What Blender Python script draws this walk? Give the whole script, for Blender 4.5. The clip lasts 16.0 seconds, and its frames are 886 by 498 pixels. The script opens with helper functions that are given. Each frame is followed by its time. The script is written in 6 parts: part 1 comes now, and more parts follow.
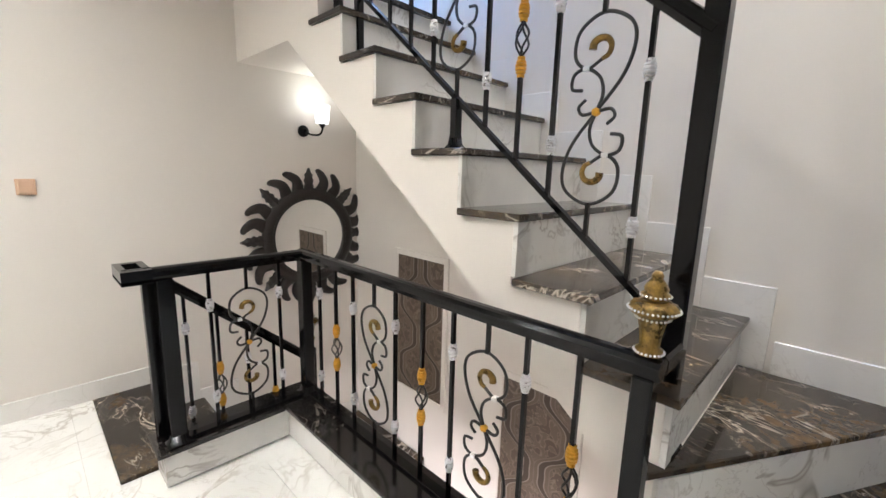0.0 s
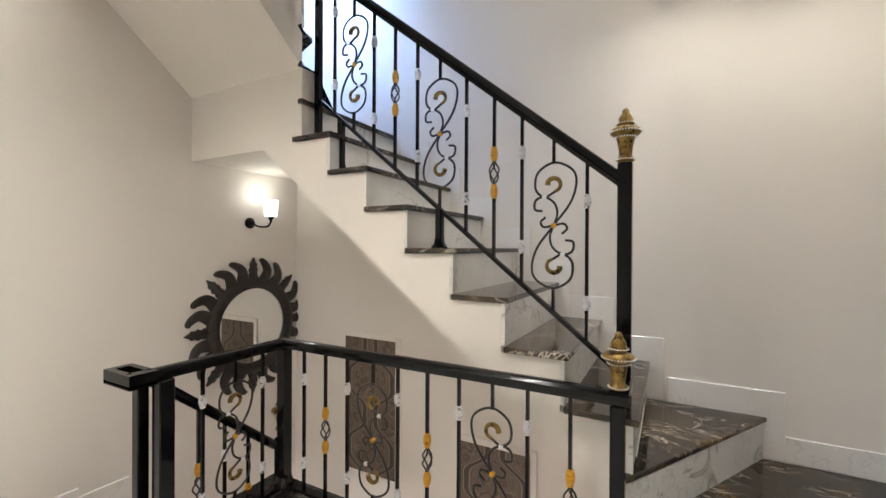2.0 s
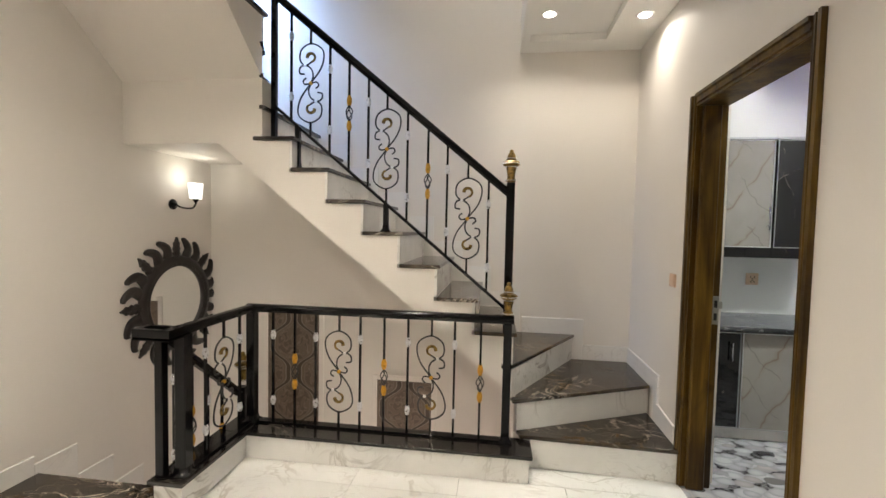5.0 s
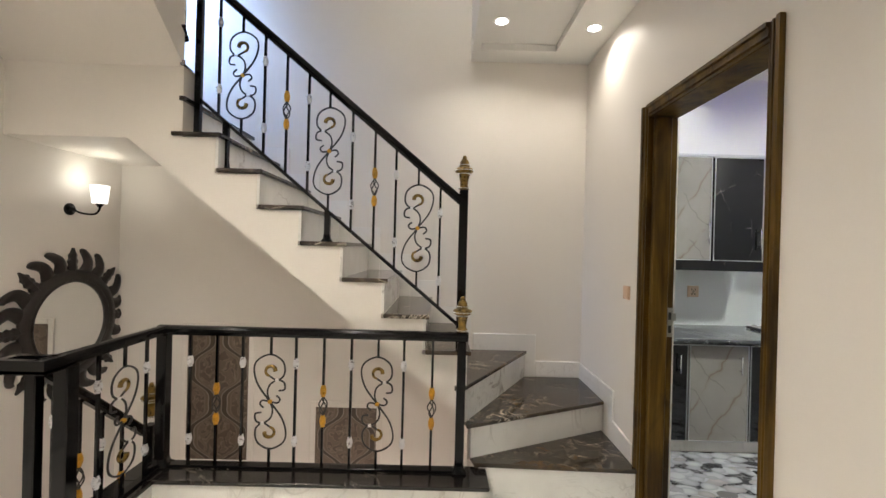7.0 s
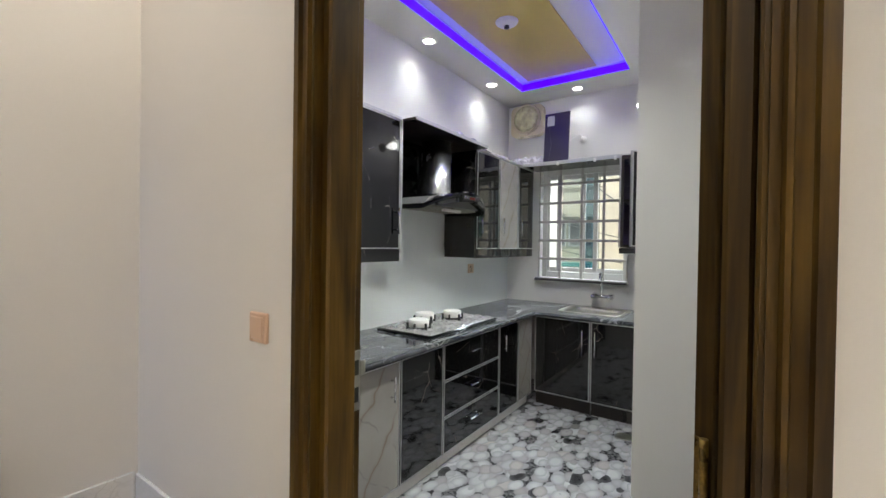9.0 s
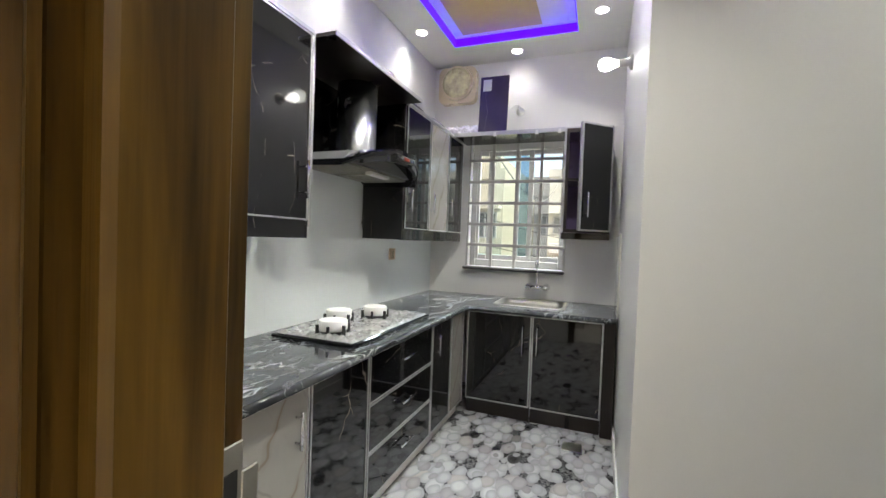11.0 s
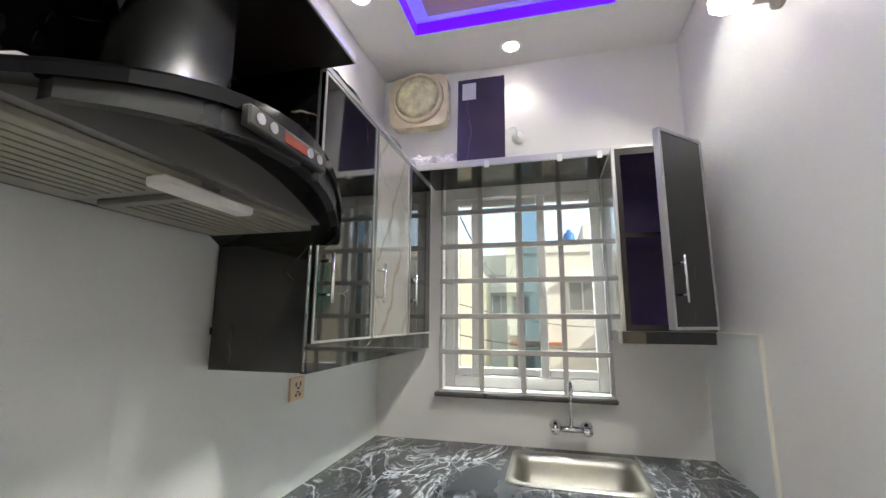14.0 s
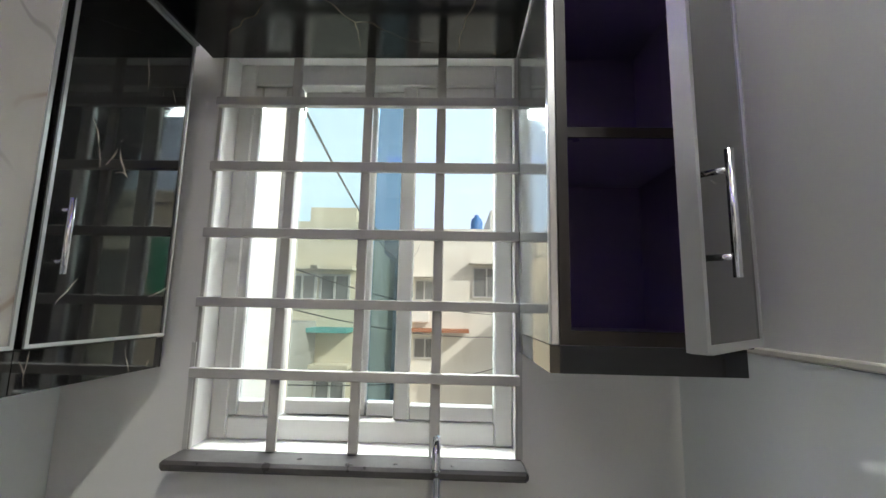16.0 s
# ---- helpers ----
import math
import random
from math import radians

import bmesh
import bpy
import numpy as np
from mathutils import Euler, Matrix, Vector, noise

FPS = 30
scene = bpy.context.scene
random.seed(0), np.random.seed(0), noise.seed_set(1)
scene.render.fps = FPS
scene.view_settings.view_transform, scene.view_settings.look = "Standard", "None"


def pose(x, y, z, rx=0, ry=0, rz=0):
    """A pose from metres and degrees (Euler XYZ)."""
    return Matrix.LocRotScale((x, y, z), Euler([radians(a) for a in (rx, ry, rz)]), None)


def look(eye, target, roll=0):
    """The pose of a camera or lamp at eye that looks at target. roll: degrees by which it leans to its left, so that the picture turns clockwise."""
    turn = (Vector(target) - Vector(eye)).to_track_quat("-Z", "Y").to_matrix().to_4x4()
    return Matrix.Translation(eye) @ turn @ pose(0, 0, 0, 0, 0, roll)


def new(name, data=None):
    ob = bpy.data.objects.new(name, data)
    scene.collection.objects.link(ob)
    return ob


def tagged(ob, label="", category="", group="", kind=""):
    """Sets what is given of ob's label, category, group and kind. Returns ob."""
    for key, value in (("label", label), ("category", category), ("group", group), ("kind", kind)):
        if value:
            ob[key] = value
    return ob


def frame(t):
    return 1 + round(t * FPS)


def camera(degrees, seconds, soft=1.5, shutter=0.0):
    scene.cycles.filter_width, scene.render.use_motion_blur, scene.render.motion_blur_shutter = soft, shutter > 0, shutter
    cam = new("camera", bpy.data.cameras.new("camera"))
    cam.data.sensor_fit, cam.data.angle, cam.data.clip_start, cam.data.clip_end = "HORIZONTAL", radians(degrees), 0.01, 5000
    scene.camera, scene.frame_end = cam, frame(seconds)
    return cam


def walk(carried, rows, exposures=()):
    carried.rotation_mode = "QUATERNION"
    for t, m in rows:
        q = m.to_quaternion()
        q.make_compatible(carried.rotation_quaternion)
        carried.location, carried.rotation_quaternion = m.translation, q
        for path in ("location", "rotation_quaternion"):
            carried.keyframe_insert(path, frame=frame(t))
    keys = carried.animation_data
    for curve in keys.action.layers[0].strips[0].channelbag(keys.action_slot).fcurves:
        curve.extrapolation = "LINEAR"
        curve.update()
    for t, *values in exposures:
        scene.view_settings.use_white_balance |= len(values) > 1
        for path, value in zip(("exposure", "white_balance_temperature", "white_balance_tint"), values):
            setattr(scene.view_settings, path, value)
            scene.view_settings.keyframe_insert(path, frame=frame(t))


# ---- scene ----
cam = camera(93.5, 16.0)
PATH = [
    (0, (1.215, 0.028, 1.341), (-0.159, 1.434, 0.974), 1.6),
    (0.5, (1.309, -0.016, 1.367), (0.028, 1.496, 1.096), 2.3),
    (1, (1.302, -0.194, 1.42), (0.062, 1.369, 1.273), 1.7),
    (1.5, (1.238, -0.432, 1.438), (0.09, 1.204, 1.361), 1.1),
    (2, (1.083, -0.534, 1.424), (0.125, 1.222, 1.416), 0.3),
    (2.5, (0.928, -0.66, 1.431), (0.247, 1.22, 1.448), -0.2),
    (3, (0.836, -0.93, 1.44), (0.418, 1.025, 1.457), -0.2),
    (3.5, (0.859, -1.133, 1.467), (0.577, 0.847, 1.461), -0.0),
    (4, (0.917, -1.297, 1.426), (0.702, 0.691, 1.353), 0.7),
    (4.5, (0.886, -1.419, 1.428), (0.655, 0.566, 1.349), 1.2),
    (4.7, (0.863, -1.497, 1.441), (0.609, 0.485, 1.344), 1.2),
    (6.8, (0.819, -1.422, 1.408), (0.673, 0.573, 1.413), 1.7),
    (7, (0.8, -1.299, 1.4), (0.811, 0.701, 1.397), 1.5),
    (7.5, (0.801, -0.918, 1.428), (1.248, 1.032, 1.398), 1.5),
    (8, (0.931, -0.552, 1.39), (1.844, 1.227, 1.373), 1.4),
    (8.5, (1.098, -0.181, 1.381), (2.445, 1.297, 1.383), 0.7),
    (9, (1.296, 0.176, 1.388), (2.939, 1.316, 1.368), 0.8),
    (9.4, (1.49, 0.342, 1.369), (3.256, 1.281, 1.333), 0.8),
    (9.5, (1.539, 0.381, 1.363), (3.328, 1.274, 1.322), 0.8),
    (9.7, (1.599, 0.425, 1.371), (3.43, 1.228, 1.311), 1.1),
    (11.8, (2.057, 0.768, 1.267), (3.929, 1.471, 1.22), 2.2),
    (12, (2.168, 0.775, 1.299), (4.008, 1.559, 1.28), 2.0),
    (12.5, (2.397, 0.889, 1.325), (4.145, 1.856, 1.424), 1.4),
    (13, (2.618, 1.079, 1.384), (4.248, 2.215, 1.611), 0.5),
    (13.5, (2.869, 1.215, 1.428), (4.575, 2.217, 1.717), -0.1),
    (14, (3.199, 1.256, 1.421), (5.111, 1.737, 1.762), 0.3),
    (14.5, (3.52, 1.271, 1.399), (5.49, 1.183, 1.728), 0.1),
    (15, (3.77, 1.238, 1.414), (5.726, 0.925, 1.694), 0.2),
    (15.5, (4.056, 1.156, 1.411), (6.022, 0.951, 1.715), 0.7),
    (16, (4.302, 1.135, 1.445), (6.282, 1.198, 1.722), 1.2),
]
EXPOSURE = [(0, 0.34, 5800, 10), (1.0, 0.24, 6050, 10), (1.5, 0.15, 6100, 10), (2.5, 0.1, 6200, 10), (3.5, 0.08, 6400, 10), (4.7, 0.02, 6500, 10), (7, 0.02, 6400, 10), (8.5, 0.08, 6000, 10), (9.0, 0.05, 6300, 10), (9.5, 0.28, 6500, 10), (9.7, 0.32, 6550, 10), (12, 0.42, 6550, 10), (12.5, 0.48, 6550, 10), (13, 0.40, 6700, 10), (13.5, 0.66, 6700, 10), (14, 0.46, 6750, 10), (14.5, 0.34, 6850, 10), (15, 0.18, 6900, 10), (15.5, 0.10, 6750, 10), (16, 0.06, 6600, 10)]
walk(cam, [(t, look(eye, target, roll)) for t, eye, target, roll in PATH], EXPOSURE)

# ---------------------------------------------------------------- light
world = bpy.data.worlds.new("sky")
scene.world = world
world.use_nodes = True
wn = world.node_tree
sky = wn.nodes.new("ShaderNodeTexSky")
sky.sky_type = "NISHITA"
sky.sun_disc = False
sky.sun_elevation = radians(36)
sky.sun_rotation = radians(213)
sky.dust_density = 4.0
wn.links.new(sky.outputs[0], wn.nodes["Background"].inputs[0])
wn.nodes["Background"].inputs[1].default_value = 0.12


def lamp(name, kind, m, power, colour=(1, 1, 1), **kw):
    data = bpy.data.lights.new(name, kind)
    data.energy, data.color = power, colour
    if "size" in kw and kind == "AREA":
        data.shape, data.size, data.size_y = kw.get("shape", "RECTANGLE"), kw["size"][0], kw["size"][1]
    if "spread" in kw:
        data.spread = radians(kw["spread"])
    if "radius" in kw:
        data.shadow_soft_size = kw["radius"]
    if "cone" in kw:
        data.spot_size, data.spot_blend = radians(kw["cone"]), kw.get("blend", 0.6)
    if "angle" in kw:
        data.angle = radians(kw["angle"])
    ob = new(name, data)
    ob.matrix_world = m
    return ob


# the sun stands behind the house and lights the fronts across the street
lamp("sun", "SUN", look((0, 0, 0), (0.45, 0.68, -0.58)), 2.9, (1, 0.95, 0.86), angle=0.5)

# ---------------------------------------------------------------- materials
MATS = {}


def nodes_of(name):
    m = bpy.data.materials.new(name)
    m.use_nodes = True
    t = m.node_tree
    return m, t, t.nodes["Principled BSDF"]


def noise_node(t, scale, detail=4.0, rough=0.55, distort=0.0, stretch=None):
    geo = t.nodes.new("ShaderNodeNewGeometry")
    n = t.nodes.new("ShaderNodeTexNoise")
    n.inputs["Scale"].default_value = scale
    n.inputs["Detail"].default_value = detail
    n.inputs["Roughness"].default_value = rough
    n.inputs["Distortion"].default_value = distort
    src = geo.outputs["Position"]
    if stretch:
        mp = t.nodes.new("ShaderNodeMapping")
        mp.inputs["Scale"].default_value = stretch
        t.links.new(src, mp.inputs[0])
        src = mp.outputs[0]
    t.links.new(src, n.inputs["Vector"])
    return n


def ramp(t, src, stops):
    r = t.nodes.new("ShaderNodeValToRGB")
    while len(r.color_ramp.elements) < len(stops):
        r.color_ramp.elements.new(0.5)
    for e, (p, c) in zip(r.color_ramp.elements, stops):
        e.position, e.color = p, (*c, 1) if len(c) == 3 else c
    t.links.new(src, r.inputs[0])
    return r.outputs[0]


def maths(t, op, a, b=None):
    n = t.nodes.new("ShaderNodeMath")
    n.operation = op
    for i, v in enumerate((a, b)):
        if v is None:
            continue
        if isinstance(v, (int, float)):
            n.inputs[i].default_value = v
        else:
            t.links.new(v, n.inputs[i])
    return n.outputs[0]


def mixed(t, fac, a, b):
    n = t.nodes.new("ShaderNodeMix")
    n.data_type = "RGBA"
    for i, v in ((0, fac), (6, a), (7, b)):
        if isinstance(v, (int, float)):
            n.inputs[i].default_value = v
        elif isinstance(v, tuple):
            n.inputs[i].default_value = (*v, 1)
        else:
            t.links.new(v, n.inputs[i])
    return n.outputs[2]


def bumped(t, bsdf, height, strength, dist=0.004):
    b = t.nodes.new("ShaderNodeBump")
    b.inputs["Strength"].default_value = strength
    b.inputs["Distance"].default_value = dist
    t.links.new(height, b.inputs["Height"])
    t.links.new(b.outputs[0], bsdf.inputs["Normal"])


def plain(name, base, rough=0.5, metal=0.0, vary=0.06, scale=5.0, grain=70.0, bump=0.1, coat=0.0, stretch=None, rvary=0.1, spec=0.5):
    m, t, p = nodes_of(name)
    n1, n2 = noise_node(t, scale, 5, stretch=stretch), noise_node(t, grain, 3, stretch=stretch)
    lo = tuple(c * (1 - vary) for c in base)
    hi = tuple(min(1, c * (1 + vary)) for c in base)
    both = maths(t, "ADD", maths(t, "MULTIPLY", n1.outputs[0], 0.7), maths(t, "MULTIPLY", n2.outputs[0], 0.3))
    t.links.new(ramp(t, both, [(0.3, lo), (0.7, hi)]), p.inputs["Base Color"])
    t.links.new(ramp(t, n1.outputs[0], [(0.3, (max(0, rough - rvary),) * 3), (0.7, (min(1, rough + rvary),) * 3)]), p.inputs["Roughness"])
    p.inputs["Metallic"].default_value = metal
    p.inputs["Coat Weight"].default_value = coat
    p.inputs["Coat Roughness"].default_value = 0.05
    p.inputs["Specular IOR Level"].default_value = spec
    if bump:
        bumped(t, p, n2.outputs[0], bump, 0.002)
    return m


def veined(name, base, dark, vein, scale, width, rough, amount=1.0, coat=0.0, fine=0.5, stretch=None, metal=0.0, gates=(0.42, 0.62), rust=None):
    """Stone with thin wandering veins over a cloudy ground."""
    m, t, p = nodes_of(name)
    cloud = noise_node(t, scale * 1.3, 6, stretch=stretch)
    a = noise_node(t, scale, 4, 0.6, 1.2, stretch)
    b = noise_node(t, scale * 2.6, 4, 0.6, 0.8, stretch)
    gate = noise_node(t, scale * 0.9, 2, stretch=stretch)
    ground = ramp(t, cloud.outputs[0], [(0.35, dark), (0.65, base)])
    if rust:
        stain, fleck = noise_node(t, scale * 0.8, 3, 0.6, 0.8), noise_node(t, scale * 9, 4, 0.7)
        much = maths(t, "MULTIPLY", ramp(t, stain.outputs[0], [(0.50, (0, 0, 0)), (0.66, (1, 1, 1))]), ramp(t, fleck.outputs[0], [(0.38, (0, 0, 0)), (0.62, (1, 1, 1))]))
        ground = mixed(t, maths(t, "MULTIPLY", much, 0.8), ground, rust)
    la = ramp(t, maths(t, "ABSOLUTE", maths(t, "SUBTRACT", a.outputs[0], 0.5)), [(0.0, (1, 1, 1)), (width, (0, 0, 0))])
    lb = ramp(t, maths(t, "ABSOLUTE", maths(t, "SUBTRACT", b.outputs[0], 0.5)), [(0.0, (1, 1, 1)), (width * 0.7, (0, 0, 0))])
    g = ramp(t, gate.outputs[0], [(gates[0], (0, 0, 0)), (gates[1], (1, 1, 1))])
    mask = maths(t, "MULTIPLY", maths(t, "MAXIMUM", la, maths(t, "MULTIPLY", lb, fine)), maths(t, "MULTIPLY", g, amount))
    t.links.new(mixed(t, mask, ground, vein), p.inputs["Base Color"])
    t.links.new(ramp(t, cloud.outputs[0], [(0.3, (rough * 0.7,) * 3), (0.7, (rough * 1.4,) * 3)]), p.inputs["Roughness"])
    p.inputs["Coat Weight"].default_value = coat
    p.inputs["Coat Roughness"].default_value = 0.03
    p.inputs["Metallic"].default_value = metal
    return m


def streaked(name, base, dark, vein, scale, width, rough, amount, gates, coat=0.0, stretch=(1, 1, 1), metal=0.0):
    """Board printed with straight broken veins."""
    m, t, p = nodes_of(name)
    geo = t.nodes.new("ShaderNodeNewGeometry")
    bend = noise_node(t, 3.0, 3)
    add = t.nodes.new("ShaderNodeVectorMath")
    add.operation = "MULTIPLY_ADD"
    add.inputs[1].default_value = (0.16, 0.16, 0.16)
    t.links.new(bend.outputs["Color"], add.inputs[0])
    t.links.new(geo.outputs["Position"], add.inputs[2])
    mp = t.nodes.new("ShaderNodeMapping")
    mp.inputs["Rotation"].default_value = (0.5, 0.6, 0.3)
    mp.inputs["Scale"].default_value = stretch
    t.links.new(add.outputs[0], mp.inputs[0])
    vor = t.nodes.new("ShaderNodeTexVoronoi")
    vor.feature = "DISTANCE_TO_EDGE"
    vor.inputs["Scale"].default_value = scale
    t.links.new(mp.outputs[0], vor.inputs["Vector"])
    gate, cloud = noise_node(t, scale * 1.4, 3), noise_node(t, scale * 0.6, 5)
    line = ramp(t, vor.outputs["Distance"], [(0.0, (1, 1, 1)), (width, (0, 0, 0))])
    g = ramp(t, gate.outputs[0], [(gates[0], (0, 0, 0)), (gates[1], (1, 1, 1))])
    mask = maths(t, "MULTIPLY", line, maths(t, "MULTIPLY", g, amount))
    ground = ramp(t, cloud.outputs[0], [(0.35, dark), (0.65, base)])
    t.links.new(mixed(t, mask, ground, vein), p.inputs["Base Color"])
    t.links.new(ramp(t, cloud.outputs[0], [(0.3, (rough * 0.8,) * 3), (0.7, (rough * 1.3,) * 3)]), p.inputs["Roughness"])
    p.inputs["Coat Weight"].default_value, p.inputs["Metallic"].default_value = coat, metal
    return m


def marble_print(name, base, dark, rough):
    """Pale board printed with long slanting veins, rust ones with a soft border and thin grey ones."""
    m, t, p = nodes_of(name)
    geo = t.nodes.new("ShaderNodeNewGeometry")
    wobble, gate, cloud = noise_node(t, 3.0, 3), noise_node(t, 3.4, 3), noise_node(t, 2.0, 5)

    def slanted(normal, period, shift):
        dot = t.nodes.new("ShaderNodeVectorMath")
        dot.operation = "DOT_PRODUCT"
        dot.inputs[1].default_value = normal
        t.links.new(geo.outputs["Position"], dot.inputs[0])
        u = maths(t, "ADD", dot.outputs["Value"], maths(t, "MULTIPLY", wobble.outputs[0], 0.22))
        return maths(t, "SINE", maths(t, "ADD", maths(t, "MULTIPLY", u, 6.283 / period), shift), 0.0)

    colour = ramp(t, cloud.outputs[0], [(0.35, dark), (0.65, base)])
    rust = slanted((0.82, 0.30, -0.52), 0.21, 0.6)
    grey = slanted((0.74, 0.25, 0.62), 0.16, 1.9)
    seen = ramp(t, gate.outputs[0], [(0.40, (0, 0, 0)), (0.52, (1, 1, 1))])
    unseen = ramp(t, gate.outputs[0], [(0.48, (1, 1, 1)), (0.60, (0, 0, 0))])
    for wave, lowest, here, much, vein in ((rust, 0.82, seen, 0.22, (0.20, 0.14, 0.10)),
                                           (rust, 0.980, seen, 0.50, (0.17, 0.10, 0.065)),
                                           (grey, 0.980, unseen, 0.40, (0.13, 0.12, 0.11))):
        line = ramp(t, wave, [(lowest, (0, 0, 0)), (1.0, (1, 1, 1))])
        colour = mixed(t, maths(t, "MULTIPLY", line, maths(t, "MULTIPLY", here, much)), colour, vein)
    t.links.new(colour, p.inputs["Base Color"])
    p.inputs["Roughness"].default_value, p.inputs["Coat Weight"].default_value = rough, 0.2
    return m


def glowing(name, colour, strength):
    m, t, p = nodes_of(name)
    p.inputs["Base Color"].default_value = (*colour, 1)
    p.inputs["Emission Color"].default_value = (*colour, 1)
    p.inputs["Emission Strength"].default_value = strength
    p.inputs["Roughness"].default_value = 0.4
    return m


WALL = plain("wall_paint", (0.72, 0.68, 0.63), 0.55, vary=0.02, scale=1.3, grain=140, bump=0.08)
WALL_K = plain("kitchen_paint", (0.78, 0.765, 0.745), 0.42, vary=0.025, scale=1.3, grain=140, bump=0.06)
CEIL = plain("ceiling_paint", (0.78, 0.77, 0.74), 0.6, vary=0.015, scale=1.1, grain=120, bump=0.05)
FLOOR_M = veined("white_marble_tile", (0.82, 0.81, 0.78), (0.74, 0.73, 0.70), (0.42, 0.38, 0.33), 1.7, 0.018, 0.08, 0.7)
RISER_M = veined("white_marble_riser", (0.80, 0.79, 0.76), (0.70, 0.69, 0.66), (0.36, 0.33, 0.30), 2.2, 0.02, 0.12, 0.85)
SKIRT_M = veined("marble_skirting", (0.80, 0.78, 0.75), (0.75, 0.73, 0.70), (0.55, 0.52, 0.48), 2.0, 0.012, 0.2, 0.5)
GRANITE = veined("dark_granite", (0.056, 0.043, 0.031), (0.021, 0.018, 0.015), (0.60, 0.53, 0.44), 3.0, 0.015, 0.10, 0.85, fine=0.4, gates=(0.45, 0.61), stretch=(0.8, 1.5, 1.0), rust=(0.15, 0.09, 0.035))
CAPSTONE = veined("dark_cap_granite", (0.016, 0.013, 0.012), (0.008, 0.007, 0.007), (0.45, 0.40, 0.33), 3.0, 0.010, 0.14, 0.45, fine=0.3, gates=(0.5, 0.66))
COUNTER = veined("counter_stone", (0.085, 0.090, 0.098), (0.030, 0.032, 0.036), (0.60, 0.62, 0.64), 2.8, 0.020, 0.10, 0.85, fine=0.6, stretch=(0.7, 1.5, 1.0), gates=(0.40, 0.56))
BLACKMET = plain("black_iron", (0.003, 0.003, 0.0035), 0.11, vary=0.2, bump=0.03, spec=0.24, rvary=0.03)
IRON = plain("wrought_iron", (0.014, 0.013, 0.012), 0.42, vary=0.25, bump=0.15, grain=200)
SILVER = plain("silver_collar", (0.76, 0.76, 0.78), 0.32, metal=0.8, vary=0.18, scale=60, grain=220, bump=0.25)
GOLD = plain("gold_paint", (0.64, 0.33, 0.03), 0.36, metal=0.4, vary=0.3, scale=50, grain=220, bump=0.25)
OLDGOLD = plain("aged_gold", (0.20, 0.125, 0.028), 0.32, metal=0.6, vary=0.85, scale=40, grain=220, bump=0.5)
CHROME = plain("chrome", (0.80, 0.80, 0.82), 0.12, metal=1.0, vary=0.03, bump=0.0, rvary=0.04)
STEEL = plain("brushed_steel", (0.44, 0.425, 0.38), 0.38, metal=1.0, vary=0.08, bump=0.03)
ALU = plain("aluminium_trim", (0.60, 0.60, 0.60), 0.32, metal=0.85, vary=0.03, bump=0.0, rvary=0.03)

BLACKGLOSS = streaked("black_gloss_board", (0.007, 0.006, 0.006), (0.003, 0.003, 0.003), (0.42, 0.36, 0.30), 5.0, 0.006, 0.05, 0.8, (0.54, 0.64), coat=0.4, stretch=(1.0, 0.7, 0.5))
MARBLEBOARD = marble_print("grey_marble_board", (0.33, 0.31, 0.285), (0.27, 0.25, 0.23), 0.06)
BLACKSATIN = streaked("black_satin_board", (0.007, 0.006, 0.005), (0.003, 0.003, 0.003), (0.30, 0.24, 0.17), 4.0, 0.010, 0.16, 0.6, (0.45, 0.58))

PURPLE = streaked("purple_board", (0.060, 0.046, 0.098), (0.036, 0.030, 0.066), (0.26, 0.22, 0.28), 3.4, 0.013, 0.2, 0.5, (0.42, 0.60), stretch=(1.0, 1.0, 0.5))
PURPLE_IN = plain("purple_cabinet_lining", (0.20, 0.15, 0.30), 0.35, vary=0.12, scale=3, bump=0.03)


def wood_mat():
    """Varnished teak with dark upright figure and fine pores."""
    m, t, p = nodes_of("varnished_teak")
    broad = noise_node(t, 7, 4, 0.55, 2.2, (1, 1, 0.10))
    fine = noise_node(t, 110, 4, 0.6, 0.3, (1, 1, 0.03))
    knot = noise_node(t, 2.6, 2, 0.5, 2.4, (1, 1, 0.45))
    both = maths(t, "ADD", maths(t, "MULTIPLY", broad.outputs[0], 0.78), maths(t, "MULTIPLY", fine.outputs[0], 0.22))
    c = ramp(t, both, [(0.36, (0.028, 0.014, 0.003)), (0.47, (0.066, 0.035, 0.006)), (0.56, (0.100, 0.055, 0.009)), (0.68, (0.155, 0.090, 0.017))])
    k = ramp(t, knot.outputs[0], [(0.32, (1, 1, 1)), (0.40, (0, 0, 0))])
    t.links.new(mixed(t, maths(t, "MULTIPLY", k, 0.55), c, (0.020, 0.010, 0.004)), p.inputs["Base Color"])
    t.links.new(ramp(t, fine.outputs[0], [(0.3, (0.30,) * 3), (0.7, (0.46,) * 3)]), p.inputs["Roughness"])
    p.inputs["Coat Weight"].default_value = 0.04
    p.inputs["Specular IOR Level"].default_value = 0.22
    p.inputs["Coat Roughness"].default_value = 0.15
    bumped(t, p, fine.outputs[0], 0.25, 0.002)
    return m


